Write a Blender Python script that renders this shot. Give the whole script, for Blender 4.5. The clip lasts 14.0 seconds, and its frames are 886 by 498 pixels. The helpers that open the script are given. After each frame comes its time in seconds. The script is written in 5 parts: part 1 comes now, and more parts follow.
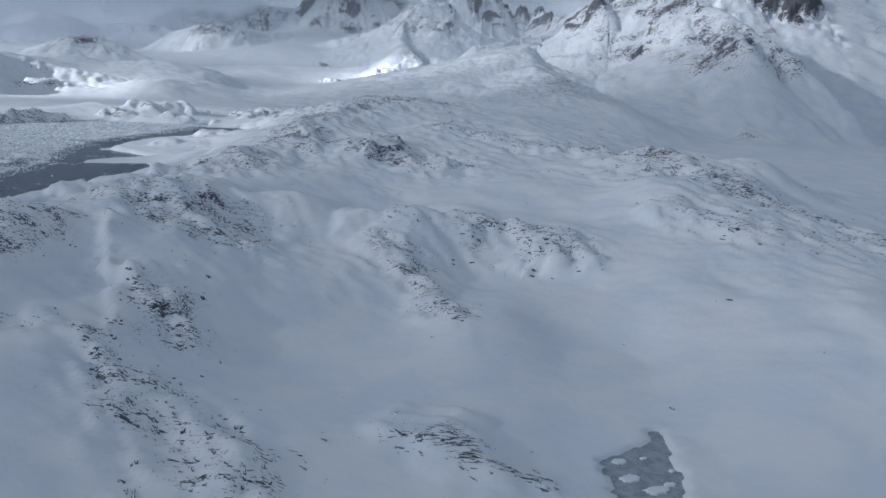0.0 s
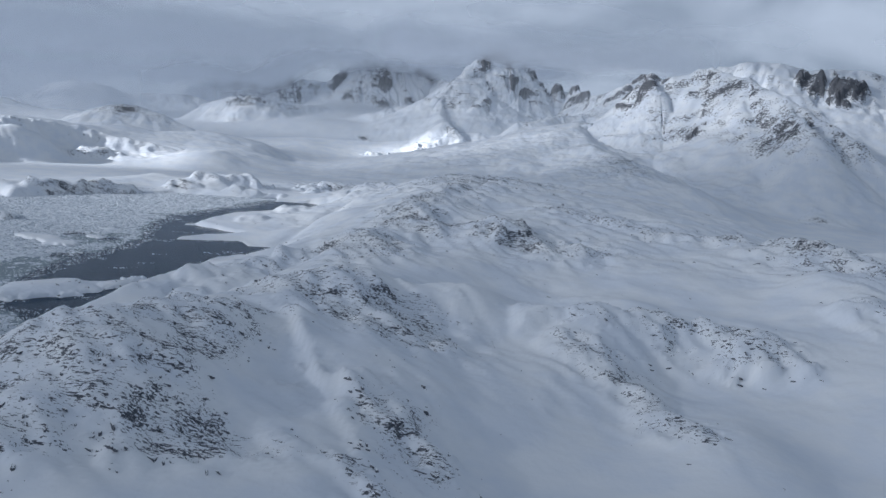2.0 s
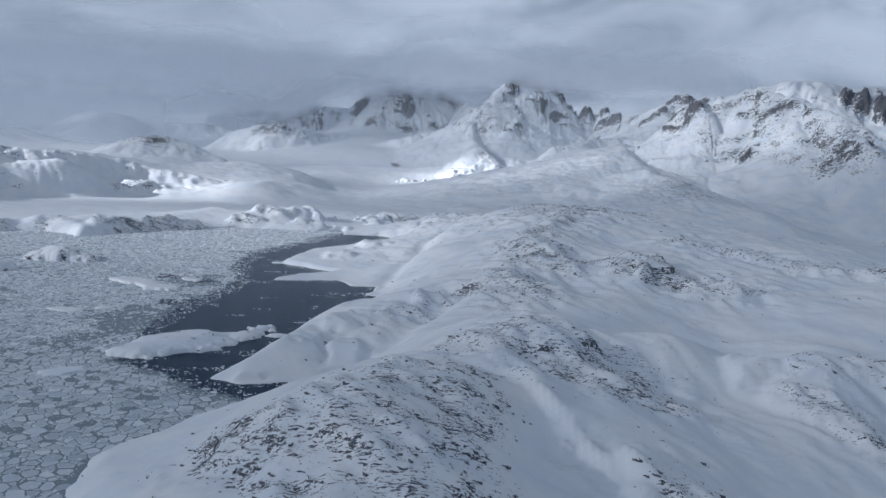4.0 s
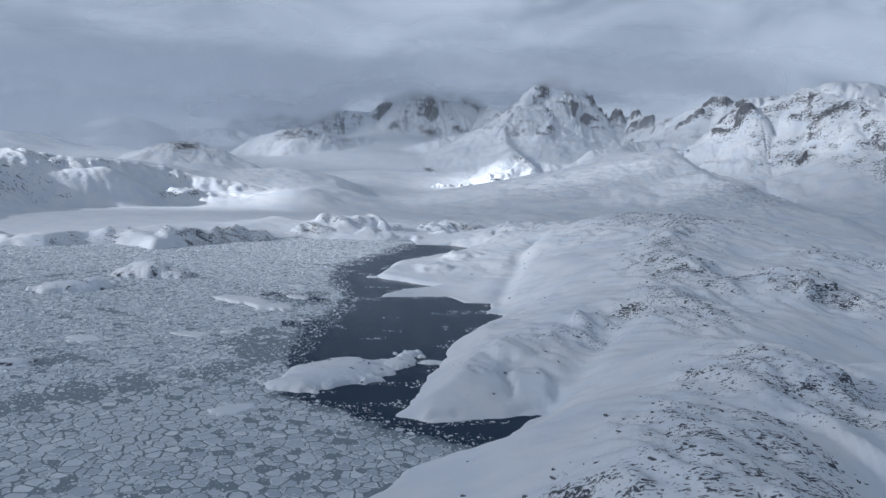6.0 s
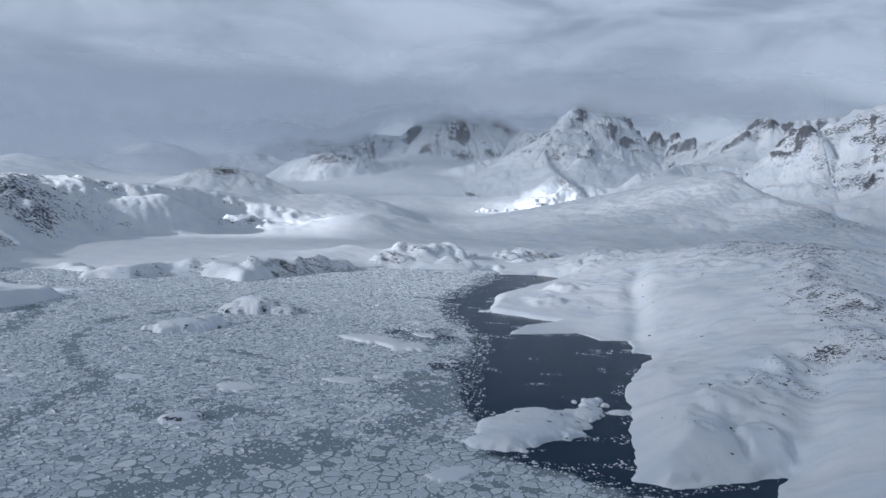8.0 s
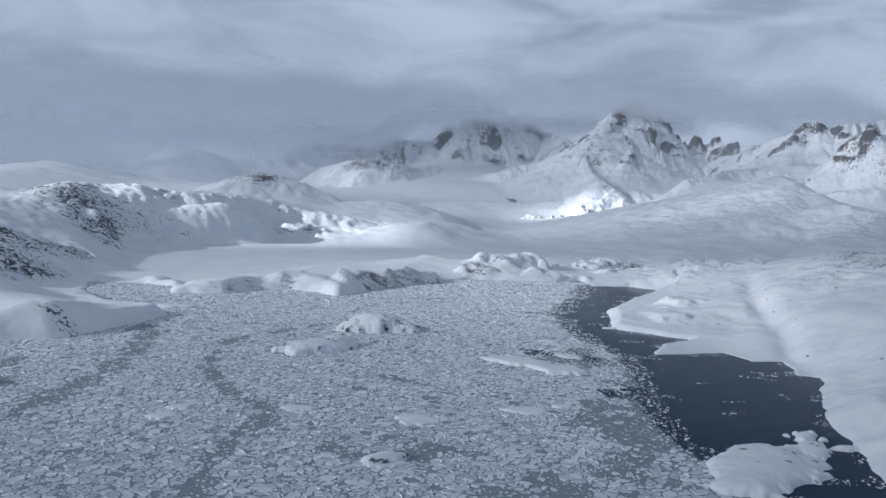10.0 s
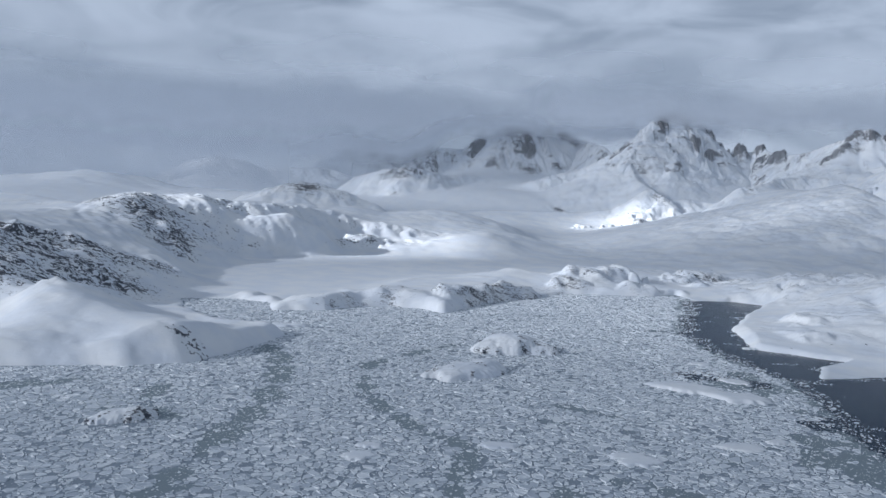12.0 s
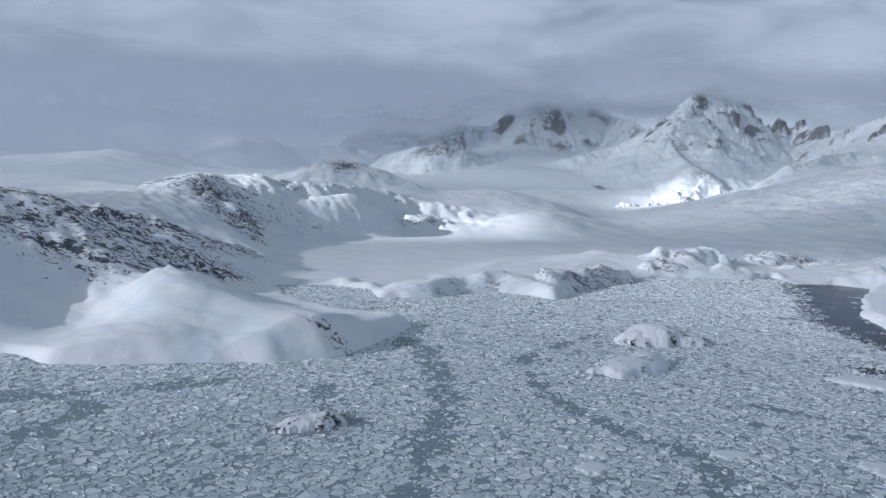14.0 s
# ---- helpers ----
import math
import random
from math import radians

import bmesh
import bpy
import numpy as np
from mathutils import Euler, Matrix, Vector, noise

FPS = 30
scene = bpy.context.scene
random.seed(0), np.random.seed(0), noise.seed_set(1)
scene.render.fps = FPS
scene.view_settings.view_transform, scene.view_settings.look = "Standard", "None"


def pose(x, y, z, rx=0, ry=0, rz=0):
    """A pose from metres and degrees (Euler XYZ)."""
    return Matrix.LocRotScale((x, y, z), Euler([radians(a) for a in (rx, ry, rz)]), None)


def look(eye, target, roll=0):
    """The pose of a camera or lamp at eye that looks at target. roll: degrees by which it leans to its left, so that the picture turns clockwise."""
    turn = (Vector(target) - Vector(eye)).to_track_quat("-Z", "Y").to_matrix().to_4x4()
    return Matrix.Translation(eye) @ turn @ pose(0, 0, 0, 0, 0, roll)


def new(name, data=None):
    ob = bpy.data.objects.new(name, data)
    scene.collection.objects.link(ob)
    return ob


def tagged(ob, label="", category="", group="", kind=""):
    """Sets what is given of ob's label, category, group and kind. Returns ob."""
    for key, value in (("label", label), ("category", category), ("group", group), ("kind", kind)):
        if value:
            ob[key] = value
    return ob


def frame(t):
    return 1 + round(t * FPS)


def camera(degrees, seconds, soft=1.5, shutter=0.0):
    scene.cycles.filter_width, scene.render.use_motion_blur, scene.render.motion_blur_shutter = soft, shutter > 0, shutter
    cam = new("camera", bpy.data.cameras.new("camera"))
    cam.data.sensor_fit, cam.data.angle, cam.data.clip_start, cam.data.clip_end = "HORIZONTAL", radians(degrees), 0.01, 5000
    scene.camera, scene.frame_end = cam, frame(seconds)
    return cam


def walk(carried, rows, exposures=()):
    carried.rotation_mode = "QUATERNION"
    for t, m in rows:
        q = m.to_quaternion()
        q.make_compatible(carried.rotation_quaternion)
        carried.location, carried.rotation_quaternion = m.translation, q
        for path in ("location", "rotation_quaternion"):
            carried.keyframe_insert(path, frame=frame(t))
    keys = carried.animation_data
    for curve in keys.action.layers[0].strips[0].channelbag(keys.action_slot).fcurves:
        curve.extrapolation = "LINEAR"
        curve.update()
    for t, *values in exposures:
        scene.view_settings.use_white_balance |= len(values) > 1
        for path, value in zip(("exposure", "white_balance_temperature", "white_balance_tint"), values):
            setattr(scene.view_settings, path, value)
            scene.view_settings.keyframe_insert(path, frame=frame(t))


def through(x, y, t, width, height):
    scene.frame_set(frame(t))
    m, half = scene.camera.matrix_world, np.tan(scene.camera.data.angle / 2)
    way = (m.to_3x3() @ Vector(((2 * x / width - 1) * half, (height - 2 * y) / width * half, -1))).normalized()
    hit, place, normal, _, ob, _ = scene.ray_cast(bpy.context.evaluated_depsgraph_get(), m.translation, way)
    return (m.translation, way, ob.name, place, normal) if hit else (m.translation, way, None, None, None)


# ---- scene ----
cam = camera(57.3, 14.0)
EXPOSURE = -0.26
METRES, EYE, TILT, LEAN, TURN = 500.0, 87.0, -14.0, -3.28, 0.0
ROWS = [
    (0.0, 0.0, 0.0, 0.0, -0.0, 0.0, 0.0),
    (0.5, -0.0336, 0.0145, 0.0049, -0.14, 3.1, -0.32),
    (1.0, -0.0667, 0.0261, 0.0095, -0.12, 5.28, -0.93),
    (1.5, -0.0999, 0.0388, 0.0144, 0.24, 4.96, -1.32),
    (2.0, -0.1331, 0.0515, 0.0195, 0.09, 5.0, -1.22),
    (2.5, -0.1662, 0.0633, 0.0247, -0.32, 5.79, -0.83),
    (3.0, -0.1994, 0.076, 0.0299, 0.38, 6.28, -0.41),
    (5.5, -0.3657, 0.1395, 0.0545, 0.03, 6.66, 0.21),
    (6.0, -0.3991, 0.1521, 0.0593, 0.24, 6.75, 0.22),
    (6.5, -0.4324, 0.1647, 0.0641, 0.61, 7.33, 0.27),
    (7.0, -0.4658, 0.1773, 0.0689, 0.77, 7.77, 0.32),
    (7.5, -0.4992, 0.1899, 0.0738, 0.66, 7.98, 0.36),
    (8.0, -0.5325, 0.2015, 0.0785, 0.69, 8.34, 0.35),
    (10.5, -0.6993, 0.2617, 0.1016, 1.18, 8.67, 0.41),
    (11.0, -0.7325, 0.2735, 0.1058, 1.25, 8.66, 0.29),
    (11.5, -0.7657, 0.2847, 0.1102, 1.45, 8.9, 0.28),
    (12.0, -0.7988, 0.2968, 0.1146, 1.64, 9.21, 0.4),
    (12.5, -0.8318, 0.3077, 0.1188, 1.69, 9.03, 0.61),
    (13.0, -0.8648, 0.3185, 0.1231, 1.67, 8.59, 0.75),
    (13.5, -0.8979, 0.329, 0.1271, 1.66, 8.08, 0.72),
    (14.0, -0.931, 0.3396, 0.1316, 1.83, 7.59, 0.63),
]
walk(cam, [(t, pose(0, 0, EYE, TILT, LEAN, TURN) @ pose(METRES * x, METRES * y, METRES * z, 90 + pitch, roll, yaw)) for t, x, y, z, yaw, pitch, roll in ROWS],
     [(0.0, EXPOSURE, 5560, 10), (14.0, EXPOSURE, 5560, 10)])

# ---- light ----
CLOUD_DARK, CLOUD_PALE = 0.38, 0.66
SUN_WAY = Vector((-0.88, -0.30, 0.32)).normalized()
world = bpy.data.worlds.new("overcast_sky")
scene.world = world
world.use_nodes = True
wn = world.node_tree
wn.nodes.clear()
sky = wn.nodes.new("ShaderNodeTexSky")
sky.sky_type = 'NISHITA'
sky.sun_disc = False
sky.sun_elevation = math.asin(SUN_WAY.z)
sky.sun_rotation = math.atan2(SUN_WAY.x, SUN_WAY.y)
haze = wn.nodes.new("ShaderNodeHueSaturation")
haze.inputs["Saturation"].default_value = 0.4
haze.inputs["Value"].default_value = 0.12
wn.links.new(sky.outputs[0], haze.inputs["Color"])
# soft overcast in front of the clear sky: broad bands, darkest low down behind the peaks
aim = wn.nodes.new("ShaderNodeTexCoord").outputs["Generated"]
spread = wn.nodes.new("ShaderNodeMapping")
spread.inputs["Scale"].default_value = (3.6, 3.6, 11.0)
spread.inputs["Location"].default_value = (5.3, 1.7, 2.2)
wn.links.new(aim, spread.inputs["Vector"])
bands = wn.nodes.new("ShaderNodeTexNoise")
for key, value in (("Scale", 1.5), ("Detail", 7.0), ("Roughness", 0.50), ("Distortion", 0.8)):
    bands.inputs[key].default_value = value
wn.links.new(spread.outputs[0], bands.inputs["Vector"])
height = wn.nodes.new("ShaderNodeSeparateXYZ")
wn.links.new(aim, height.inputs[0])
lift = wn.nodes.new("ShaderNodeMapRange")
lift.interpolation_type = 'SMOOTHSTEP'
for key, value in (("From Min", 0.03), ("From Max", 0.16), ("To Min", -0.05), ("To Max", 0.06)):
    lift.inputs[key].default_value = value
wn.links.new(height.outputs[2], lift.inputs["Value"])
summed = wn.nodes.new("ShaderNodeMath")
wn.links.new(bands.outputs["Fac"], summed.inputs[0])
wn.links.new(lift.outputs[0], summed.inputs[1])
tones = wn.nodes.new("ShaderNodeValToRGB")
tones.color_ramp.interpolation = 'EASE'
tones.color_ramp.elements[0].position = 0.34
tones.color_ramp.elements[0].color = (*[CLOUD_DARK * k for k in (0.86, 0.97, 1.12)], 1)
tones.color_ramp.elements[1].position = 0.74
tones.color_ramp.elements[1].color = (*[CLOUD_PALE * k for k in (0.93, 0.99, 1.07)], 1)
wn.links.new(summed.outputs[0], tones.inputs[0])
cover = wn.nodes.new("ShaderNodeMixRGB")
cover.inputs[0].default_value = 0.94
wn.links.new(haze.outputs[0], cover.inputs[1])
wn.links.new(tones.outputs[0], cover.inputs[2])
background = wn.nodes.new("ShaderNodeBackground")
world_out = wn.nodes.new("ShaderNodeOutputWorld")
wn.links.new(cover.outputs[0], background.inputs[0])
wn.links.new(background.outputs[0], world_out.inputs[0])

sun = new("sun", bpy.data.lights.new("sun", "SUN"))
sun.data.energy = 13.0
sun.data.angle = radians(0.9)
sun.data.color = (1.0, 0.935, 0.85)
sun.matrix_world = look(SUN_WAY * 9000, (0, 0, 0))


# ---- noise ----
def lattice(ix, iy, seed):
    """A repeatable pseudo-random angle for each lattice point."""
    n = (ix.astype(np.int64) * 374761393 + iy.astype(np.int64) * 668265263 + seed * 982451653) & 0x7fffffff
    n = ((n ^ (n >> 13)) * 1274126177) & 0x7fffffff
    return ((n ^ (n >> 16)) & 0xffff) / 65536.0 * 2 * np.pi


def perlin(x, y, seed=0):
    """Gradient noise, about -0.7 to 0.7, one bump a unit."""
    x, y = np.asarray(x, float), np.asarray(y, float)
    ix, iy = np.floor(x), np.floor(y)
    fx, fy = x - ix, y - iy
    u, v = fx * fx * fx * (fx * (fx * 6 - 15) + 10), fy * fy * fy * (fy * (fy * 6 - 15) + 10)
    def corner(dx, dy):
        a = lattice(ix + dx, iy + dy, seed)
        return np.cos(a) * (fx - dx) + np.sin(a) * (fy - dy)
    top = corner(0, 0) * (1 - u) + corner(1, 0) * u
    low = corner(0, 1) * (1 - u) + corner(1, 1) * u
    return top * (1 - v) + low * v


def fbm(x, y, octaves=4, seed=0, gain=0.5):
    total, size = 0.0, 1.0
    for i in range(octaves):
        total = total + size * perlin(x * 2 ** i + 17.3 * i, y * 2 ** i - 9.1 * i, seed + i)
        size *= gain
    return total


def ramp(value, low, high):
    t = np.clip((value - low) / (high - low), 0, 1)
    return t * t * (3 - 2 * t)


# ---- materials ----
def material(name):
    m = bpy.data.materials.new(name)
    m.use_nodes = True
    m.node_tree.nodes.clear()
    return m, m.node_tree


def node(tree, kind, links=(), **values):
    """A node of that kind; values set its properties, links its inputs (a socket or a constant)."""
    made = tree.nodes.new(kind)
    for key, value in values.items():
        setattr(made, key, value)
    for key, value in dict(links).items():
        if isinstance(value, bpy.types.NodeSocket):
            tree.links.new(value, made.inputs[key])
        else:
            made.inputs[key].default_value = value
    return made


def noise_of(tree, place, scale, detail=4.0, rough=0.55, distortion=0.0):
    return node(tree, "ShaderNodeTexNoise", {"Vector": place, "Scale": scale, "Detail": detail, "Roughness": rough, "Distortion": distortion}).outputs["Fac"]


def math_of(tree, operation, a, b=0.0, clamp=False):
    return node(tree, "ShaderNodeMath", {0: a, 1: b}, operation=operation, use_clamp=clamp).outputs[0]


def range_of(tree, value, low, high, to_low=0.0, to_high=1.0):
    return node(tree, "ShaderNodeMapRange", {"Value": value, "From Min": low, "From Max": high, "To Min": to_low, "To Max": to_high}, interpolation_type='SMOOTHSTEP').outputs[0]


def mix_of(tree, fac, a, b):
    made = node(tree, "ShaderNodeMix", data_type='RGBA')
    for socket, value in ((made.inputs[0], fac), (made.inputs[6], a), (made.inputs[7], b)):
        if isinstance(value, bpy.types.NodeSocket):
            tree.links.new(value, socket)
        else:
            socket.default_value = value
    return made.outputs[2]


def finish(tree, shader):
    tree.links.new(shader, node(tree, "ShaderNodeOutputMaterial").inputs[0])


def stretched(tree, place, turn, along, across):
    """Places turned by degrees about the vertical and scaled, for streaks along one strike."""
    return node(tree, "ShaderNodeMapping", {"Vector": place, "Rotation": (0, 0, radians(turn)), "Scale": (1 / along, 1 / across, 1 / across)}).outputs[0]


SNOW, SNOW_BLUE = (0.84, 0.86, 0.88, 1), (0.76, 0.80, 0.86, 1)
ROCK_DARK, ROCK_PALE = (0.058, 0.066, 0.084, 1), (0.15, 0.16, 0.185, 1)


def snowy_rock(name, streak=(0.6, 2.8), grain=1.0, dark=ROCK_DARK, pale=ROCK_PALE, contrast=1.5, cluster=1.0):
    """Snow over rock: the mesh's 'rock' value says how much of the rock is blown bare, in streaks along its strike."""
    m, tree = material(name)
    place = node(tree, "ShaderNodeNewGeometry").outputs["Position"]
    bare = node(tree, "ShaderNodeAttribute", attribute_name="rock").outputs["Fac"]
    strike = stretched(tree, place, 52, streak[1], streak[0])
    fine = noise_of(tree, strike, 1.0, 5, 0.62, 0.6)
    broad = noise_of(tree, place, 0.045, 3)
    speck = noise_of(tree, place, 1.1 * grain, 4, 0.6)
    level = math_of(tree, 'ADD', math_of(tree, 'MULTIPLY', math_of(tree, 'SUBTRACT', fine, 0.5), contrast), bare)
    level = math_of(tree, 'ADD', level, math_of(tree, 'MULTIPLY', math_of(tree, 'SUBTRACT', speck, 0.5), 0.45))
    band = noise_of(tree, stretched(tree, place, 52, 26.0 * cluster, 7.0 * cluster), 1.0, 3, 0.5, 0.8)
    level = math_of(tree, 'ADD', level, math_of(tree, 'MULTIPLY', math_of(tree, 'SUBTRACT', band, 0.52), 0.85))
    rock = range_of(tree, level, 0.60, 0.70)
    snow = mix_of(tree, range_of(tree, broad, 0.35, 0.65), SNOW_BLUE, SNOW)
    stone = mix_of(tree, range_of(tree, noise_of(tree, place, 0.6, 5, 0.7), 0.35, 0.7), dark, pale)
    colour = mix_of(tree, rock, snow, stone)
    relief = math_of(tree, 'ADD', math_of(tree, 'MULTIPLY', rock, 0.5), math_of(tree, 'MULTIPLY', noise_of(tree, place, 0.28, 5, 0.55), 0.45))
    bump = node(tree, "ShaderNodeBump", {"Height": relief, "Strength": 0.5, "Distance": 0.9})
    shader = node(tree, "ShaderNodeBsdfPrincipled", {"Base Color": colour, "Roughness": range_of(tree, rock, 0, 1, 0.62, 0.85), "Normal": bump.outputs[0]})
    finish(tree, shader.outputs[0])
    return m


mat_land = snowy_rock("wind_packed_snow_and_rock")
# mountain rock is paler than near rock: distance haze put into its colour
mat_far = snowy_rock("mountain_snow_and_hazed_rock", (1.5, 3.6), 0.6, (0.085, 0.09, 0.105, 1), (0.19, 0.195, 0.21, 1), 1.9, 1.4)
mat_head = snowy_rock("headland_snow_and_rock", (2.0, 4.6), 0.5, contrast=1.5, cluster=1.1)


def cloud_material(name, scale, seed, thin=0.5, mottle=0.15):
    """Cloud as a translucent sheet; the mesh's 'cover' says how dense it is and 'depth' how thick and dark."""
    m, tree = material(name)
    place = node(tree, "ShaderNodeNewGeometry").outputs["Position"]
    moved = node(tree, "ShaderNodeVectorMath", {0: place, 1: (seed * 731.0, seed * 377.0, 0)}, operation='ADD').outputs[0]
    cover = node(tree, "ShaderNodeAttribute", attribute_name="cover").outputs["Fac"]
    depth = node(tree, "ShaderNodeAttribute", attribute_name="depth").outputs["Fac"]
    flow = stretched(tree, moved, 5, 1.0, 9.0)
    lumps = math_of(tree, 'SUBTRACT', noise_of(tree, flow, scale, 2.5, 0.45, 0.4), 0.5)
    alpha = math_of(tree, 'ADD', cover, math_of(tree, 'MULTIPLY', math_of(tree, 'MULTIPLY', lumps, mottle * 4), cover), True)
    thick = noise_of(tree, flow, scale * 0.7, 2.0, 0.45, 0.2)
    colour = mix_of(tree, range_of(tree, thick, 0.28, 0.72), (thin, thin, thin * 1.01, 1), (thin * 0.80, thin * 0.825, thin * 0.86, 1))
    colour = mix_of(tree, depth, colour, (thin * 0.25, thin * 0.285, thin * 0.335, 1))
    through = node(tree, "ShaderNodeBsdfTranslucent", {"Color": colour})
    clear = node(tree, "ShaderNodeBsdfTransparent")
    mixed = node(tree, "ShaderNodeMixShader", {0: alpha, 1: clear.outputs[0], 2: through.outputs[0]})
    finish(tree, mixed.outputs[0])
    return m


# ---- meshes ----
def grid_mesh(name, xs, ys, z, keep=None, values=()):
    """A sheet over the lines xs and ys with the heights z[row, column], leaving out faces that keep does not name."""
    nx, ny = len(xs), len(ys)
    gx, gy = np.meshgrid(xs, ys)
    verts = np.stack([gx.ravel(), gy.ravel(), np.asarray(z).ravel()], 1)
    i = (np.arange(ny - 1)[:, None] * nx + np.arange(nx - 1)[None, :])
    if keep is not None:
        i = i[keep]
    i = i.ravel()
    quads = np.stack([i, i + 1, i + nx + 1, i + nx], 1)
    used = np.unique(quads)
    back = np.zeros(nx * ny, int)
    back[used] = np.arange(len(used))
    mesh = bpy.data.meshes.new(name)
    mesh.vertices.add(len(used))
    mesh.vertices.foreach_set("co", verts[used].astype(np.float32).ravel())
    mesh.loops.add(len(quads) * 4)
    mesh.loops.foreach_set("vertex_index", back[quads].astype(np.int32).ravel())
    mesh.polygons.add(len(quads))
    mesh.polygons.foreach_set("loop_start", (np.arange(len(quads)) * 4).astype(np.int32))
    mesh.polygons.foreach_set("use_smooth", np.ones(len(quads), bool))
    mesh.update(calc_edges=True)
    for key, value in values:
        layer = mesh.attributes.new(key, 'FLOAT', 'POINT')
        layer.data.foreach_set("value", np.asarray(value).ravel()[used].astype(np.float32))
    return mesh, used


# ---- the coast ----
PENINSULA_COAST = [(-150, -200), (-175, 60), (-205, 180), (-221, 256), (-211, 275), (-205, 286), (-197, 293), (-183, 302), (-174, 320), (-164, 338), (-172, 336), (-184, 330), (-200, 326), (-210, 330), (-207, 346), (-201, 376), (-195, 404), (-193, 424), (-184, 450), (-163, 496), (-173, 500), (-169, 527), (-185, 524), (-194, 541), (-211, 534), (-231, 530), (-221, 554), (-201, 570), (-217, 580), (-240, 594), (-231, 654), (-201, 715), (-170, 768), (-191, 782), (-220, 776)]
NORTH_SHORE = [(-226, 808), (-251, 791), (-278, 788), (-318, 783), (-333, 770), (-346, 744), (-382, 716), (-408, 664), (-424, 678), (-444, 682), (-463, 676), (-482, 655), (-514, 646), (-522, 674), (-545, 684), (-580, 676)]
WEST_SHORE = [(-562, 632), (-543, 607), (-528, 590), (-509, 585), (-489, 573), (-496, 550), (-506, 522), (-517, 501), (-540, 491), (-567, 487), (-596, 477), (-618, 474), (-631, 481), (-645, 488), (-690, 470), (-760, 440), (-900, 420), (-2600, 300)]
SEA = np.array(PENINSULA_COAST + NORTH_SHORE + WEST_SHORE + [(-2600, -2600), (-150, -2600)], float)


def to_line(x, y, line, closed=False):
    """Each place's distance from a line, and, for a closed one, whether it lies inside."""
    best = np.full(x.shape, 1e9)
    inside = np.zeros(x.shape, bool)
    pts = list(line) + ([line[0]] if closed else [])
    for (ax, ay), (bx, by) in zip(pts[:-1], pts[1:]):
        dx, dy = bx - ax, by - ay
        t = np.clip(((x - ax) * dx + (y - ay) * dy) / (dx * dx + dy * dy), 0, 1)
        best = np.minimum(best, np.hypot(x - ax - t * dx, y - ay - t * dy))
        if closed and ay != by:
            inside ^= ((ay > y) != (by > y)) & (x < dx * (y - ay) / dy + ax)
    return best, inside


def from_shore(x, y):
    """Metres inland of the shore (minus: out at sea), with a ragged edge."""
    d, at_sea = to_line(x, y, SEA, True)
    d = np.where(at_sea, -d, d)
    return d + 2.2 * fbm(x / 14, y / 14, 3, 41) * np.clip(1 - np.abs(d) / 30, 0, 1)


# ---- landforms ----
MOUNDS, SWELLS, KNOBS, SPINES, CRESTS, CLIFFS, BARE = [], [], [], [], [], [], []


def mound(x, y, radius, height):
    MOUNDS.append((x, y, radius, height))


def swell(x, y, radius, height):
    """A soft rise (minus: a hollow) laid over all other forms."""
    SWELLS.append((x, y, radius, height))


def knob(x, y, radius, height, longer=1.0, turn=0.0):
    """A round-topped rock with steep sides under its snow, drawn out along turn degrees."""
    KNOBS.append((x, y, radius, height, longer, radians(turn)))


def spine(points, fall=0.5, rocky=0.3, reach=7.0):
    """A rocky back along points (x, y, z) whose sides fall at that slope; rocky and reach: how bare it is, and how far."""
    SPINES.append((points, fall, rocky, reach))


LIPS = []
TROUGHS = []


def trough(points, wide, deep):
    """A hollow in the snow along a line."""
    TROUGHS.append((points, wide, deep))


def lip(points, height, reach=12.0):
    """A drift with a sharp edge along points (x, y), banked up on its left-hand side."""
    LIPS.append((points, height, reach))


def crest(points, steep=0.75, reach=150.0, rough=1.0):
    """A mountain crest along points (x, y, z): its sides start at that slope and flatten out; rough: how ribbed its flanks are."""
    CRESTS.append((points, steep, reach, rough))


def cliff(x, y, across, along, height, turn=0.0):
    """A dark block of rock too steep for snow, standing out of a mountain side."""
    CLIFFS.append((x, y, across, along, height, radians(turn)))


def bare(x, y, radius, amount):
    """Ground that the wind has blown bare."""
    BARE.append((x, y, radius, amount))

# the peninsula and its hills
mound(60, 600, 160, 45.8); mound(-138, 248, 90, 19.9); mound(136, 365, 55, 14.9); mound(-200, 530, 55, -13.9)
mound(-175, 335, 22, -20.8); mound(-108, 394, 55, 10.5); mound(-30, 230, 35, -6.4); mound(200, 620, 100, -9.7)
mound(150, 250, 55, 13.5); mound(122, 417, 14, 10.6); mound(-221, 256, 35, -11.8); mound(-155, 234, 22, 11.7)
mound(-92, 311, 14, 7.1); mound(54, 226, 22, -7.5); mound(-83, 509, 35, 11.4); mound(14, 318, 14, 11.7)
mound(-135, 198, 14, 8.4); mound(-34, 451, 14, 7.8); mound(7, 246, 14, 4.7); mound(-42, 599, 35, 7.7)
mound(-184, 461, 35, -5.8); mound(172, 384, 14, -5.9); mound(15, 291, 14, -3.6); mound(-30, 380, 35, -4.8)
mound(-130, 140, 22, 6.5); mound(-26, 310, 35, -8.8); mound(-147, 393, 14, -4.2); mound(-70, 429, 14, -4.4)
mound(-195, 402, 14, -9.1); mound(-150, 622, 22, -3.3); mound(-112, 189, 14, -2.5); mound(-188, 349, 14, 6.9)
mound(160, 190, 22, 6.7); mound(50, 165, 22, -4.4); mound(51, 305, 14, 8.1); mound(50, 288, 14, -4.5)
mound(-210, 331, 14, -5.7); mound(-13, 279, 14, 7.5); mound(-63, 183, 14, -1.7); mound(-96, 232, 14, -6.0)
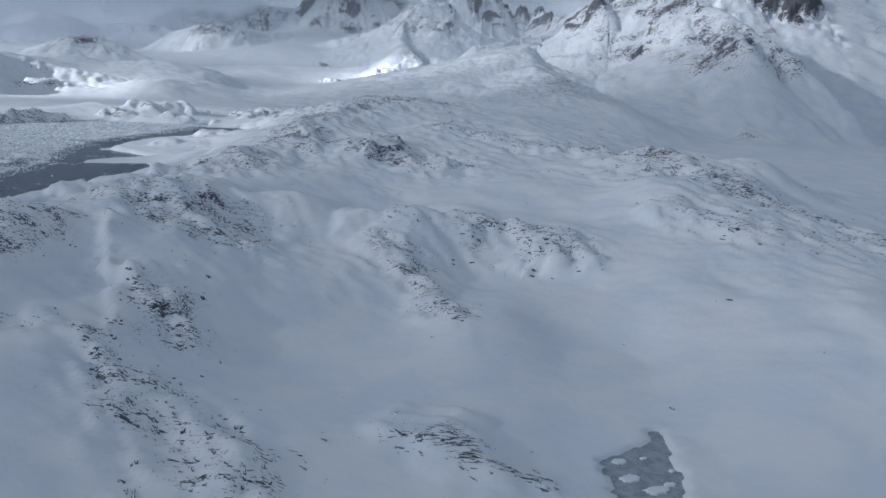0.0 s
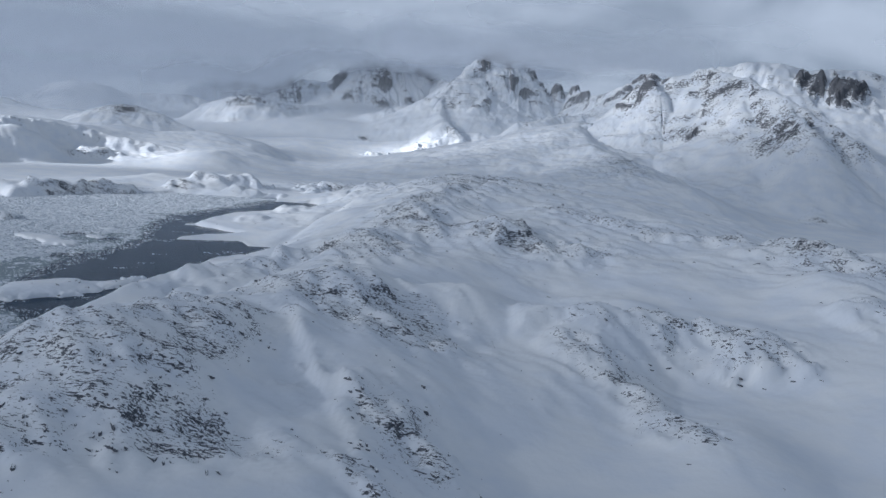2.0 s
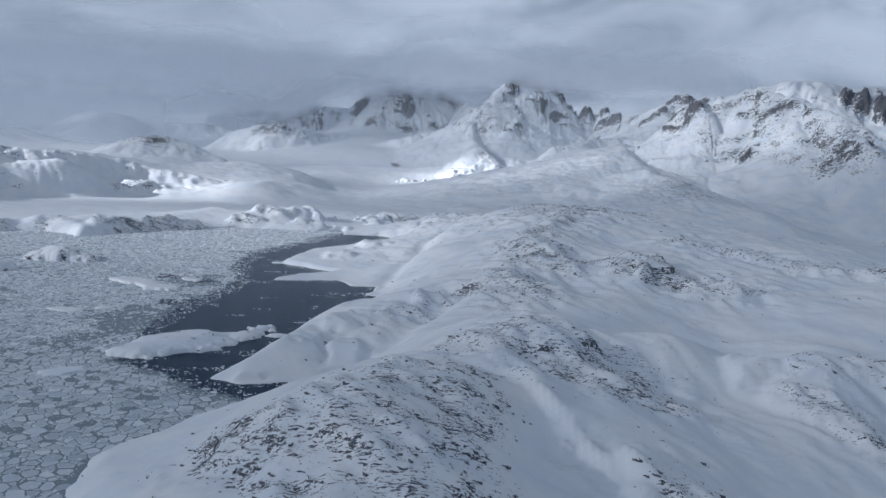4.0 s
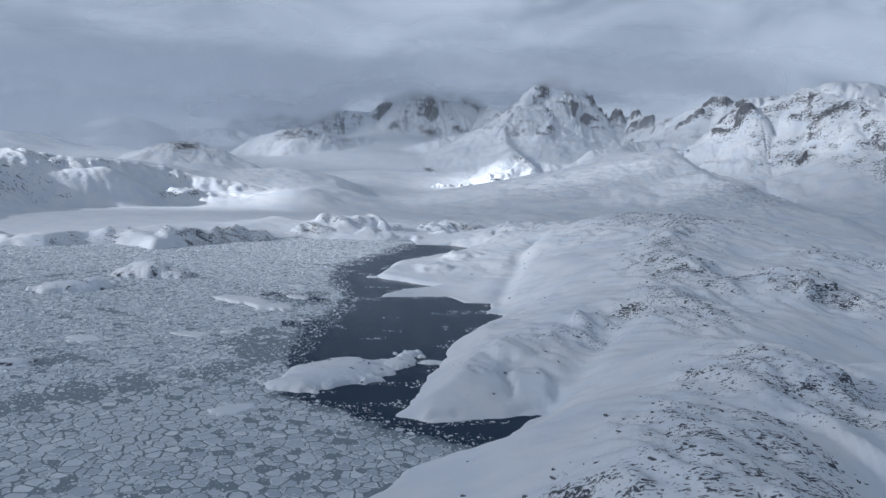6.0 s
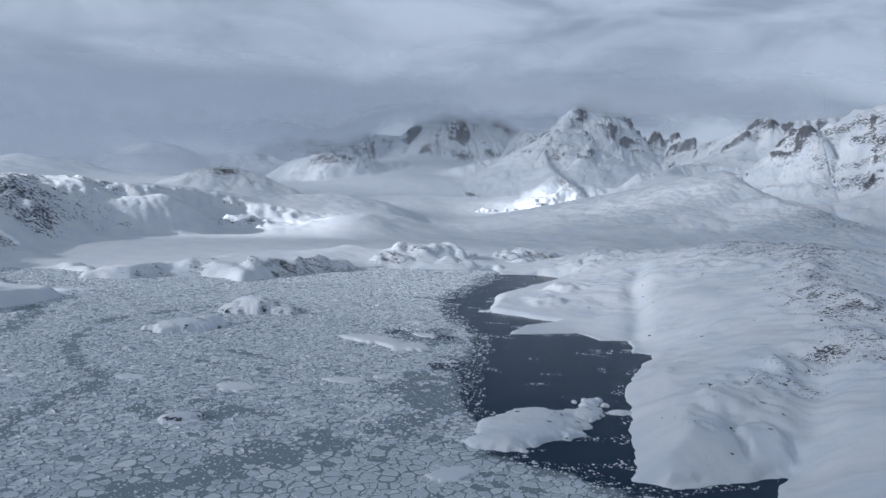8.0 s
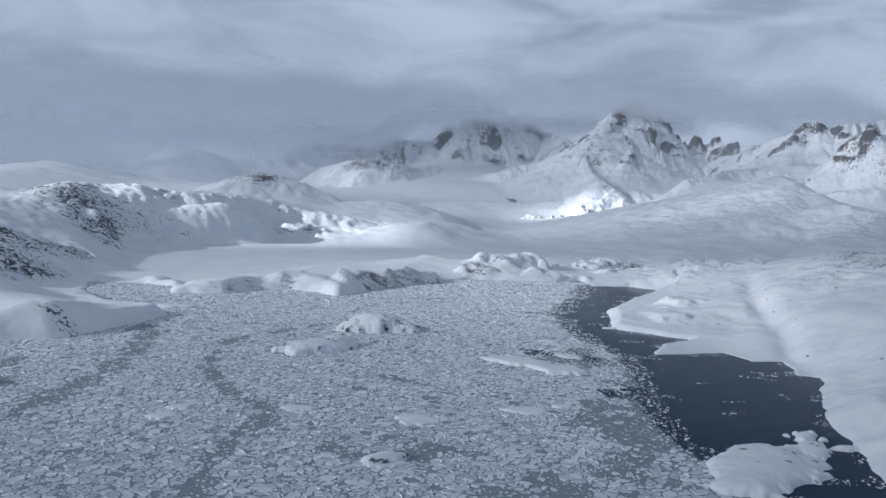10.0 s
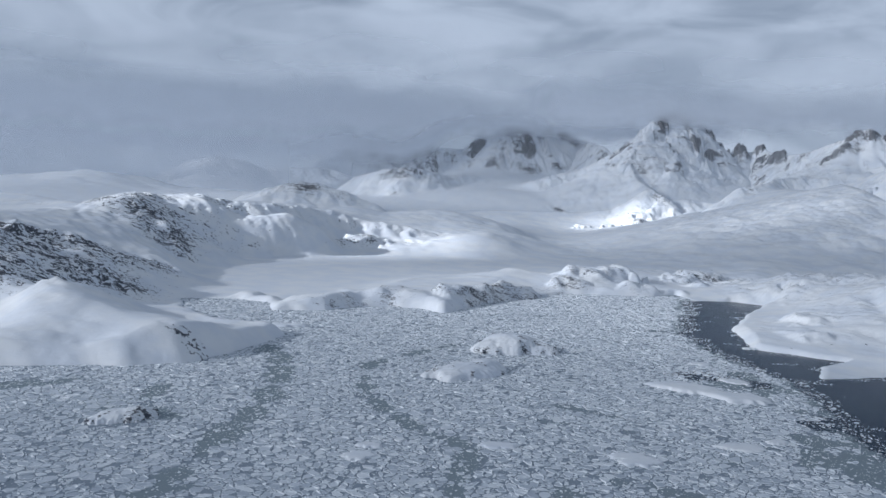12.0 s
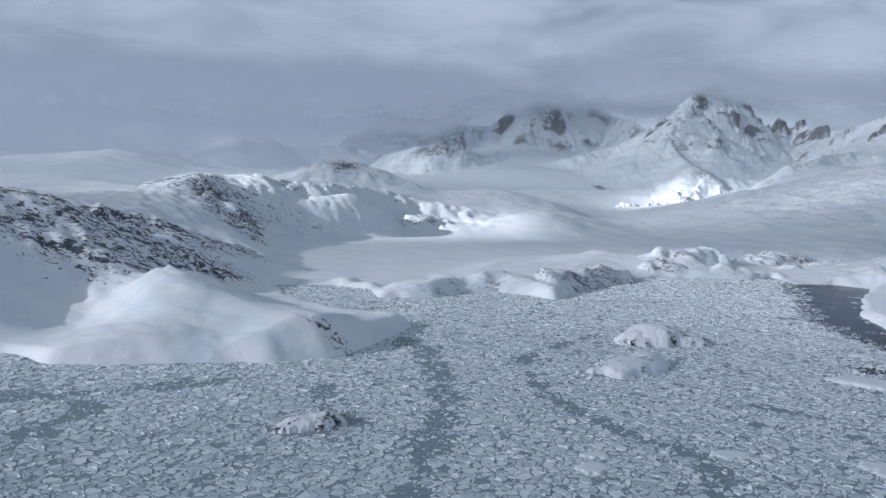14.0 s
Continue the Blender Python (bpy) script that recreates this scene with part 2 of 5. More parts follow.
mound(-60, 314, 14, 11.5); mound(-13, 310, 14, 12.6); mound(69, 479, 14, 4.3); mound(-40, 520, 14, -4.7)
mound(-30, 200, 22, -4.6); mound(-83, 287, 14, 4.9); mound(73, 368, 14, -2.3); mound(100, 362, 14, 5.8)
mound(147, 389, 14, 5.3); mound(118, 309, 14, 3.1); mound(-230, 532, 22, 4.4); mound(-110, 300, 14, 4.8)
mound(-150, 170, 14, 6.5); mound(-100, 120, 35, 5.1); mound(-133, 244, 14, 3.5); mound(180, 520, 14, 4.7)
mound(-108, 338, 14, 3.6); mound(-44, 272, 14, 3.3); mound(-105, 419, 14, 2.9); mound(-205, 285, 14, -5.5)
mound(6, 507, 14, 2.6); mound(-76, 468, 14, 3.6); mound(-57, 472, 14, -2.8); mound(60, 110, 35, 3.3)
mound(-9, 425, 14, 2.0); mound(100, 430, 14, 4.1); mound(280, 480, 55, 3.2); mound(-164, 500, 14, -3.0)
mound(-180, 240, 14, -3.3); mound(190, 300, 14, 2.8); mound(10, 350, 14, 2.8); mound(-87, 248, 14, 3.5)
mound(-79, 222, 14, 5.8); mound(-65, 215, 14, -4.5); mound(-134, 216, 14, 2.7)
# the back of the peninsula and the frozen arm beyond it
mound(-165, 904, 100, 7.2); mound(-211, 697, 60, -7.4); mound(-125, 804, 22, 12.5); mound(-70, 679, 35, 12.7)
mound(346, 884, 35, 5.2); mound(200, 760, 100, -7.7); mound(-217, 778, 35, -6.4); mound(-103, 823, 22, -8.1)
mound(-60, 750, 35, 5.8); mound(-210, 850, 22, -3.9); mound(490, 885, 60, 3.7); mound(-60, 900, 22, 3.8)
mound(-172, 733, 22, -3.2); mound(-130, 720, 35, 3.5); mound(120, 800, 22, -2.9)
# the rocky west headland
mound(-760, 600, 100, 29.6); mound(-620, 830, 60, -13.6); mound(-556, 530, 35, 16.8); mound(-560, 720, 60, -15.1)
mound(-650, 500, 35, -4.8); mound(-600, 640, 35, -7.5); mound(-602, 568, 22, 10.7); mound(-700, 760, 35, -3.7)
mound(-760, 480, 60, -3.2); mound(-520, 850, 22, -10.0); mound(-700, 640, 22, 14.2); mound(-660, 540, 35, -7.1)
mound(-560, 570, 22, -7.6); mound(-660, 740, 22, -5.8); mound(-575, 540, 22, 4.5); mound(-620, 830, 22, -13.5)
mound(-560, 500, 22, -9.2); mound(-800, 700, 60, 16.3); mound(-651, 640, 22, 11.4); mound(-760, 600, 35, 14.8)
mound(-640, 700, 22, 6.2); mound(-700, 560, 35, 9.0); mound(-657, 597, 22, 4.0); mound(-733, 640, 22, 4.8)
mound(-530, 560, 22, -5.3)
# the north shore and the hills behind it
mound(-710, 907, 160, 44.3); mound(-430, 1250, 100, 26.6); mound(-525, 1054, 22, -14.8); mound(-586, 913, 35, -18.2)
mound(-600, 1130, 60, 18.0); mound(-450, 900, 60, -8.6); mound(-800, 960, 35, -6.2); mound(-275, 846, 22, 7.0)
mound(-560, 960, 22, -19.8); mound(-381, 557, 100, 5.4); mound(-700, 1130, 60, 17.3); mound(-609, 970, 22, 22.3)
mound(-618, 1009, 22, -2.4); mound(-309, 758, 22, -4.4); mound(-576, 1000, 22, 18.3); mound(-302, 827, 22, 6.0)
mound(-550, 1250, 22, 10.0); mound(-366, 739, 22, 4.9); mound(-420, 1000, 60, -6.2); mound(-480, 760, 35, -3.4)
mound(-653, 960, 22, 15.5); mound(-506, 1071, 22, 4.5); mound(-300, 1240, 22, -6.5); mound(-610, 930, 22, -8.0)
mound(-650, 900, 22, -0.3); mound(-386, 1250, 35, 4.9); mound(-472, 676, 22, 2.4); mound(-724, 960, 35, 15.9)
mound(-720, 1050, 35, 11.3); mound(-710, 907, 22, 10.3); mound(-676, 993, 22, 7.5); mound(-333, 1250, 22, 4.1)
mound(-346, 749, 22, -3.1); mound(-640, 860, 22, -5.9); mound(-675, 866, 22, 3.8)

# rocky backs that run down the peninsula
spine([(-112, 268, 25.5), (-104, 250, 21.5), (-97, 234, 17.5), (-92, 222, 15.8)], 0.45, 0.0)
spine([(-104, 303, 32), (-92, 292, 30.5), (-83, 285, 27), (-76, 281, 23), (-66, 276, 19.5)], 0.5, 0.34, 8)
spine([(-86, 230, 20), (-76, 219, 17), (-70, 210, 13), (-64, 200, 10)], 0.5, 0.32, 6)
spine([(-82, 186, 14.5), (-70, 171, 13), (-58, 158, 10), (-48, 150, 8.5)], 0.55, 0.42, 4)
spine([(-44, 148, 9), (-36, 139, 8.5), (-28, 132, 7.5)], 0.5, 0.42, 5)
spine([(-8, 165, 6.3), (4, 160, 6.3), (14, 152, 5), (24, 145, 3)], 0.45, 0.34, 4)
spine([(-22, 296, 18), (-13, 284, 16.5), (-5, 268, 14), (2, 250, 11.8), (7, 240, 9), (13, 232, 5.5)], 0.6, 0.40, 5)
spine([(-30, 312, 19), (-14, 315, 22.5), (4, 317, 23), (18, 318, 23), (30, 316, 22)], 0.7, 0.22, 4)
spine([(30, 316, 22), (40, 312, 21.5), (50, 305, 21.5), (60, 296, 17.5)], 0.6, 0.26, 5)
spine([(108, 448, 39), (120, 418, 44), (124, 400, 41), (128, 375, 36), (138, 364, 32), (150, 352, 27), (165, 335, 23), (178, 312, 18)], 0.55, 0.42, 9)
spine([(96, 335, 29), (108, 316, 27.5), (118, 304, 27)], 0.5, 0.3, 5)
spine([(-36, 454, 38.5), (-20, 440, 34), (-8, 428, 29), (4, 428, 30.5), (14, 434, 26.5)], 0.5, 0.36, 8)
spine([(-104, 420, 31), (-96, 405, 29), (-90, 392, 27)], 0.5, 0.34, 8)
spine([(-70, 455, 34), (-76, 468, 36), (-84, 510, 39), (-66, 555, 43), (-44, 600, 47.5), (-30, 630, 46.5), (10, 640, 44)], 0.4, 0.26, 11)
spine([(0, 516, 40), (20, 498, 39), (45, 470, 35.5), (75, 462, 36.5), (92, 450, 38)], 0.5, 0.26, 8)
spine([(-64, 690, 43), (-30, 668, 46), (20, 676, 42), (80, 640, 36), (150, 600, 30)], 0.35, 0.2, 12)
spine([(-160, 392, 14), (-146, 394, 18), (-136, 388, 22)], 0.6, 0.26, 5)
spine([(-190, 350, 8), (-182, 362, 10), (-172, 372, 13)], 0.6, 0.2, 4)
# the rocky west headland
spine([(-790, 640, 62), (-735, 640, 59), (-700, 642, 55), (-668, 652, 43), (-645, 654, 31), (-622, 660, 17)], 0.5, 0.28, 30)
spine([(-720, 600, 48), (-688, 598, 42), (-657, 597, 32), (-630, 604, 21)], 0.55, 0.36, 18)
spine([(-700, 690, 46), (-668, 700, 36), (-640, 715, 22), (-618, 730, 10)], 0.5, 0.4, 20)
spine([(-632, 578, 18), (-610, 569, 25.5), (-592, 556, 22.5), (-572, 538, 18.5), (-550, 527, 16), (-530, 520, 13.5), (-512, 520, 7)], 0.40, 0.0, 6)
spine([(-528, 512, 11), (-518, 512, 9), (-508, 510, 5)], 0.6, 0.24, 5)
# the hills behind the frozen arm
spine([(-800, 945, 34), (-760, 932, 50), (-712, 906, 58), (-690, 900, 52), (-668, 880, 40), (-652, 850, 26)], 0.5, 0.42, 22)
spine([(-712, 906, 58), (-704, 985, 55), (-650, 1010, 55), (-620, 1030, 51), (-585, 1085, 46), (-558, 1112, 42), (-528, 1118, 35), (-478, 1122, 29), (-439, 1130, 20), (-408, 1132, 10)], 0.42, 0.26, 13)
spine([(-478, 1122, 28), (-462, 1100, 14), (-440, 1085, 4)], 0.45, 0.2, 8)
spine([(-534, 1040, 18), (-518, 1062, 24), (-502, 1070, 20)], 0.5, 0.36, 10)

# round knobs along the north shore
knob(-402, 708, 19, 10, 1.3, 40); knob(-386, 722, 14, 8); knob(-367, 737, 18, 12, 1.3, 45); knob(-351, 753, 13, 8)
knob(-318, 796, 13, 10); knob(-303, 800, 11, 9); knob(-292, 838, 24, 18, 1.2, 30); knob(-268, 848, 20, 20); knob(-262, 802, 13, 10)
knob(-250, 806, 10, 7); knob(-178, 902, 22, 17, 1.3, 10); knob(-152, 886, 18, 14); knob(-205, 880, 16, 11); knob(-196, 848, 13, 9)
mound(-384, 1270, 50, 6); mound(-450, 1290, 40, 4)
knob(-515, 1066, 26, 23, 1.3, 30); knob(-125, 806, 22, 21, 1.3, 40); knob(-104, 770, 24, 25); knob(-455, 694, 14, 5, 1.4, 20)
knob(-430, 702, 14, 6); knob(-444, 694, 9, 8, 1.4, 20); knob(-485, 674, 16, 4, 1.5, 10); knob(-226, 812, 13, 4); knob(-334, 850, 22, 6, 1.6, 20)
knob(-502, 670, 9, 4, 1.4, 20); knob(-478, 678, 10, 5, 1.3, 30); knob(-528, 678, 8, 3.5, 1.5, 10); knob(-540, 690, 10, 4)
bare(-500, 672, 22, 0.2); bare(-470, 682, 20, 0.2)
knob(-395, 790, 30, 5, 1.8, 15); knob(-440, 740, 26, 4, 1.5, 15)
# knolls at the head of the valley
knob(-196, 1512, 22, 17, 1.3, 20); knob(-158, 1506, 20, 21); knob(-116, 1508, 21, 33, 1.2, 160); knob(-84, 1506, 17, 27); knob(-44, 1514, 22, 33, 1.2, 10); knob(-4, 1522, 24, 40, 1.3, 20)
knob(-138, 1494, 10, 14); knob(-66, 1494, 11, 16); knob(-100, 1530, 26, 42, 1.4, 10); knob(-50, 1556, 26, 54, 1.4, 10)
bare(-112, 1494, 7, 0.5); bare(-152, 1476, 5, 0.45); bare(-234, 1628, 9, 0.62); bare(-226, 1612, 8, 0.55); bare(-58, 1580, 12, 0.42)
# small knolls on the peninsula
knob(-186, 356, 20, 11.5, 1.4, 60); knob(-168, 376, 16, 15, 1.2, 40); knob(-147, 394, 14, 18.5, 1.3, 30); knob(-134, 408, 13, 22); knob(-166, 352, 12, 11)
knob(-200, 612, 16, 8); knob(-180, 660, 20, 11, 1.3, 60)
knob(-12, 283, 13, 14.5, 1.3, 120); knob(2, 242, 10, 9, 1.5, 120); knob(-12, 312, 10, 20); knob(12, 316, 13, 21.5, 1.3, 60)
knob(46, 305, 16, 20, 1.3, 20); knob(-76, 219, 12, 16, 1.2, 120); knob(6, 159, 14, 5.2, 1.6, 110); knob(-38, 139, 11, 8, 1.4, 110)
knob(-95, 300, 13, 32, 1.2, 100); knob(4, 430, 14, 29, 1.5, 110); knob(-30, 452, 17, 37, 1.4, 100); knob(-80, 510, 20, 38, 1.3, 100)

# hollows between the platforms by the bay and the slope above them
trough([(-124, 700), (-138, 660), (-146, 620), (-154, 570), (-166, 522)], 6.5, 3.6)
trough([(-124, 410), (-134, 391), (-150, 354), (-162, 342)], 7, 4.0)

# wind lips
lip([(-112, 270), (-108, 262), (-104, 250), (-100, 242), (-95.5, 231), (-92, 222)], 3.4, 14)
lip([(13, 232), (12, 241), (9, 248), (4, 254)], 1.5, 9)
lip([(16, 323), (27, 317), (35, 306)], 1.6, 8)
lip([(-86, 478), (-77, 469), (-68, 459)], 2.2, 9)
lip([(40, 312), (52, 306), (60, 297)], 1.2, 8)
# the massif above the frozen arm
crest([(112, 1250, 92), (150, 1252, 106), (189, 1252, 140), (206, 1256, 160), (229, 1260, 178), (252, 1262, 166), (268, 1260, 178), (299, 1256, 192), (318, 1248, 195), (338, 1215, 184), (352, 1183, 176), (385, 1122, 150), (412, 1078, 124), (436, 1040, 100), (458, 1010, 72), (484, 975, 42)], 1.12, 120)
crest([(345, 1200, 178), (330, 1130, 128), (324, 1105, 101), (336, 1060, 90), (325, 1010, 58), (312, 960, 26)], 0.72, 110, 0.7)
crest([(372, 1090, 132), (376, 1040, 108), (370, 985, 56), (352, 940, 16)], 0.9, 100, 0.7)
crest([(143, 1348, 102), (124, 1240, 97), (125, 1126, 71), (139, 1022, 59), (172, 1000, 50), (140, 946, 47), (186, 912, 24)], 0.34, 110, 0.1)
crest([(106, 945, 40), (140, 946, 46)], 0.36, 90, 0.1)
# the range on the far side of its glacier
crest([(400, 1470, 214), (437, 1450, 226), (483, 1445, 226), (530, 1435, 216), (580, 1440, 224), (640, 1440, 222), (730, 1450, 215), (1000, 1400, 230), (1500, 1300, 240)], 0.8, 160)
# the high peak and the serrated ridge that joins it to the range
crest([(-10, 1872, 228), (28, 1896, 246), (75, 1908, 240), (109, 1912, 218), (128, 1895, 186), (148, 1882, 172), (166, 1878, 188), (182, 1872, 176), (196, 1868, 174), (209, 1862, 184), (224, 1830, 168), (222, 1786, 160), (250, 1730, 164), (303, 1660, 199), (320, 1648, 208), (340, 1640, 197), (372, 1630, 206), (480, 1640, 220)], 1.0, 130, 1.7)
crest([(-10, 1872, 226), (-36, 1830, 194), (-66, 1785, 160), (-90, 1742, 133), (-86, 1692, 110), (-74, 1600, 84), (-56, 1576, 72), (-88, 1524, 40)], 0.8, 95, 0.8)
crest([(28, 1888, 224), (14, 1800, 160), (-11, 1700, 120)], 0.62, 90, 1.6)
crest([(320, 1648, 206), (285, 1640, 186), (250, 1628, 160), (206, 1597, 122), (142, 1581, 111), (84, 1527, 93), (61, 1517, 90), (10, 1500, 56)], 0.85, 100, 0.6)
# the wall at the head of the glacier
crest([(-58, 2075, 162), (-69, 2109, 177), (-102, 2268, 200), (-150, 2290, 236), (-205, 2280, 240), (-250, 2272, 238), (-311, 2285, 234), (-362, 2300, 212), (-400, 2306, 168), (-466, 2300, 166), (-525, 2300, 174), (-583, 2300, 142), (-643, 2300, 178), (-702, 2300, 162), (-762, 2250, 128)], 1.3, 95)
# the lower hills in the haze
crest([(-660, 2170, 78), (-690, 2160, 84), (-738, 2172, 99), (-800, 2152, 102), (-893, 2110, 93), (-935, 2075, 111), (-985, 2052, 115), (-1045, 2062, 106), (-1076, 2085, 88), (-1141, 2110, 58)], 0.7, 90, 0.5)
crest([(-1090, 1900, 62), (-1150, 1850, 68), (-1200, 1860, 73), (-1307, 1870, 60), (-1430, 1870, 50), (-1700, 1900, 54), (-2300, 1900, 60)], 0.3, 120, 0.3)
crest([(-640, 1965, 82), (-579, 1945, 100), (-528, 1936, 108), (-477, 1950, 100), (-438, 1985, 94), (-380, 2040, 98)], 0.9, 60, 1.3)
crest([(-790, 1610, 44), (-746, 1600, 58), (-716, 1592, 68), (-687, 1590, 73), (-647, 1590, 68), (-608, 1580, 56), (-558, 1574, 38)], 0.62, 70, 1.3)
crest([(-1300, 1500, 40), (-1060, 1430, 26), (-860, 1300, 24)], 0.3, 80, 0.2)
# steep dark buttresses
cliff(-367, 2268, 22, 16, 8); cliff(-244, 2222, 15, 22, 14, 20); cliff(-236, 2160, 12, 7, 5); cliff(166, 1864, 15, 12, 8); cliff(218, 1780, 13, 16, 10, 30)
cliff(254, 1618, 22, 10, 5, 20); cliff(305, 1652, 15, 12, 8); cliff(529, 1396, 26, 18, 15); cliff(580, 1376, 30, 20, 14, 10); cliff(552, 1352, 14, 12, 9); cliff(110, 1900, 14, 14, 9)
cliff(-150, 2262, 26, 10, 8); cliff(206, 1858, 10, 9, 8); cliff(336, 1058, 12, 5, 4, 30)

# soft rises and hollows over hills and slopes
swell(-152, 1898, 46, -27); swell(-652, 556, 19, -9); swell(-640, 528, 14, -4); swell(-168, 590, 15, -3); swell(-136, 560, 16, 4); swell(-130, 640, 18, 4); swell(-246, 2214, 22, -8); swell(-320, 2172, 26, 10); swell(-700, 2112, 26, 10)
swell(-611, 956, 40, -7.0); swell(-41, 329, 14, 9.4); swell(256, 1045, 40, -7.4); swell(-440, 684, 18, 5.0); swell(172, 433, 14, 6.4)
swell(189, 1235, 60, -4.2); swell(-672, 642, 40, -7.5); swell(317, 1102, 24, -8.4); swell(-66, 302, 14, -6.1); swell(198, 878, 24, 6.8)
swell(-529, 507, 15, 5.0); swell(-133, 381, 24, -5.2); swell(-507, 1064, 40, -6.6); swell(23, 273, 24, -2.4); swell(-142, 1903, 60, -7.9)
swell(-664, 729, 24, 6.0); swell(-169, 893, 24, -4.9); swell(-44, 758, 24, 7.1); swell(165, 1874, 60, -6.8); swell(-80, 223, 24, -2.5)
swell(-660, 895, 40, -5.2); swell(-683, 1017, 24, 6.1); swell(-363, 834, 24, 6.1); swell(-109, 963, 24, 5.5); swell(-567, 532, 24, -5.3)
swell(21, 234, 14, 3.5); swell(-142, 1903, 34, -7.7); swell(-126, 293, 14, 3.3); swell(-92, 295, 14, -3.8); swell(212, 1133, 24, 7.7)
swell(398, 922, 24, -5.7); swell(-611, 956, 24, -6.5); swell(382, 1020, 24, 5.3); swell(576, 1307, 34, 6.0); swell(271, 1164, 60, -4.6)
swell(-23, 442, 14, -4.8); swell(-272, 850, 24, -4.8); swell(114, 347, 14, 3.0); swell(256, 1045, 24, -8.0); swell(-14, 306, 14, 3.2)
swell(-230, 1632, 60, 5.4); swell(198, 878, 40, 6.8); swell(-774, 819, 40, 3.6); swell(-588, 484, 24, 3.8); swell(25, 315, 14, -2.8)
swell(1, 246, 14, -4.0); swell(-244, 2224, 34, -4.5); swell(-374, 1253, 34, -4.8); swell(-700, 1572, 60, -4.4); swell(267, 965, 24, -3.6)
swell(-607, 1130, 40, -4.2); swell(-1103, 1507, 60, 4.6); swell(61, 1518, 60, 3.5); swell(-141, 696, 40, -3.6); swell(188, 1191, 34, -4.7)
swell(-131, 261, 14, 2.6); swell(-366, 2274, 34, -4.6); swell(56, 299, 14, -1.9); swell(-157, 216, 14, 3.7); swell(-143, 234, 14, -3.1)
swell(108, 1913, 60, -4.7); swell(-623, 955, 40, -7.2); swell(-77, 176, 14, 1.7); swell(-477, 658, 20, 3.0); swell(189, 1235, 34, -5.5)
swell(-169, 893, 40, -4.8); swell(-14, 278, 14, -2.0); swell(248, 1625, 60, -3.4); swell(-800, 2127, 34, -4.0); swell(-244, 2224, 60, -4.1)
swell(172, 433, 24, 6.2); swell(121, 414, 14, -2.7); swell(-715, 778, 40, 2.8); swell(-69, 461, 14, -3.0); swell(-49, 450, 14, 2.5)

swell(-378, 1086, 32, 13); swell(-336, 1140, 40, 7); swell(-371, 1324, 45, 8); swell(-337, 1484, 60, 17); swell(-625, 1224, 70, 20); swell(-500, 1300, 60, 10)

# wind-bared crests and slopes
bare(-140, 220, 19, 0.42); bare(-142, 196, 14, 0.36); bare(-126, 238, 11, 0.24); bare(-118, 258, 9, 0.26); bare(-104, 218, 11, -0.5); bare(-100, 240, 9, -0.4); bare(-120, 190, 9, 0.2)
bare(-92, 292, 20, 0.34); bare(-78, 282, 14, 0.22); bare(-76, 222, 14, 0.30); bare(-72, 205, 12, 0.16)
bare(-66, 172, 10, 0.3); bare(-56, 157, 9, 0.34); bare(-38, 141, 12, 0.36); bare(5, 158, 11, 0.26)
bare(-10, 282, 11, 0.32); bare(0, 248, 9, 0.26); bare(-12, 312, 9, 0.2); bare(14, 314, 12, 0.26)
bare(48, 303, 12, 0.24); bare(125, 405, 26, 0.34); bare(136, 372, 18, 0.34); bare(118, 312, 16, 0.28)
bare(160, 300, 22, 0.24); bare(-96, 412, 22, 0.26); bare(-80, 462, 18, 0.2); bare(-76, 510, 20, 0.2)
bare(-40, 600, 30, 0.2); bare(0, 620, 30, 0.16); bare(4, 430, 16, 0.3); bare(-34, 452, 16, 0.24)
bare(6, 508, 22, 0.18); bare(55, 470, 22, 0.18); bare(110, 440, 20, 0.22); bare(-148, 392, 12, 0.2)
bare(-178, 219, 9, 0.34); bare(-165, 207, 8, 0.34); bare(-141, 174, 8, 0.36); bare(-148, 169, 6, 0.3); bare(-156, 174, 5, 0.3); bare(-125, 177, 5, 0.34); bare(-113, 186, 6, 0.34); bare(-98, 189, 6, 0.3)
bare(-130, 204, 12, 0.26); bare(-120, 234, 8, 0.26); bare(-65, 642, 18, 0.3); bare(-66, 548, 16, 0.28); bare(-98, 488, 9, 0.32); bare(-84, 462, 10, 0.3); bare(-102, 416, 9, 0.32); bare(-101, 392, 9, 0.4); bare(-101, 372, 6, 0.34)
bare(-109, 333, 7, 0.32); bare(-105, 308, 8, 0.36); bare(-102, 294, 7, 0.34); bare(-141, 258, 9, 0.4); bare(-138, 243, 8, 0.4); bare(-154, 258, 5, 0.34); bare(-40, 446, 12, 0.3); bare(-121, 414, 6, 0.28); bare(-129, 292, 6, 0.3)
bare(-122, 296, 12, 0.2); bare(60, 560, 40, 0.1); bare(150, 520, 40, 0.1); bare(-60, 300, 12, 0.14)
bare(-640, 650, 60, 0.2); bare(-600, 588, 14, 0.2); bare(-518, 512, 10, 0.16)
bare(-700, 640, 80, 0.2); bare(-690, 900, 60, 0.26); bare(-640, 960, 60, 0.16)
bare(-505, 1068, 26, 0.24); bare(-380, 725, 30, 0.3); bare(-300, 800, 40, 0.28); bare(-350, 750, 26, 0.26)
bare(-180, 890, 30, 0.3); bare(-124, 805, 30, 0.3); bare(-440, 1220, 60, 0.08); bare(150, 960, 50, 0.22)
bare(-430, 700, 25, 0.16); bare(-65, 690, 50, 0.26); bare(345, 895, 20, 0.2)

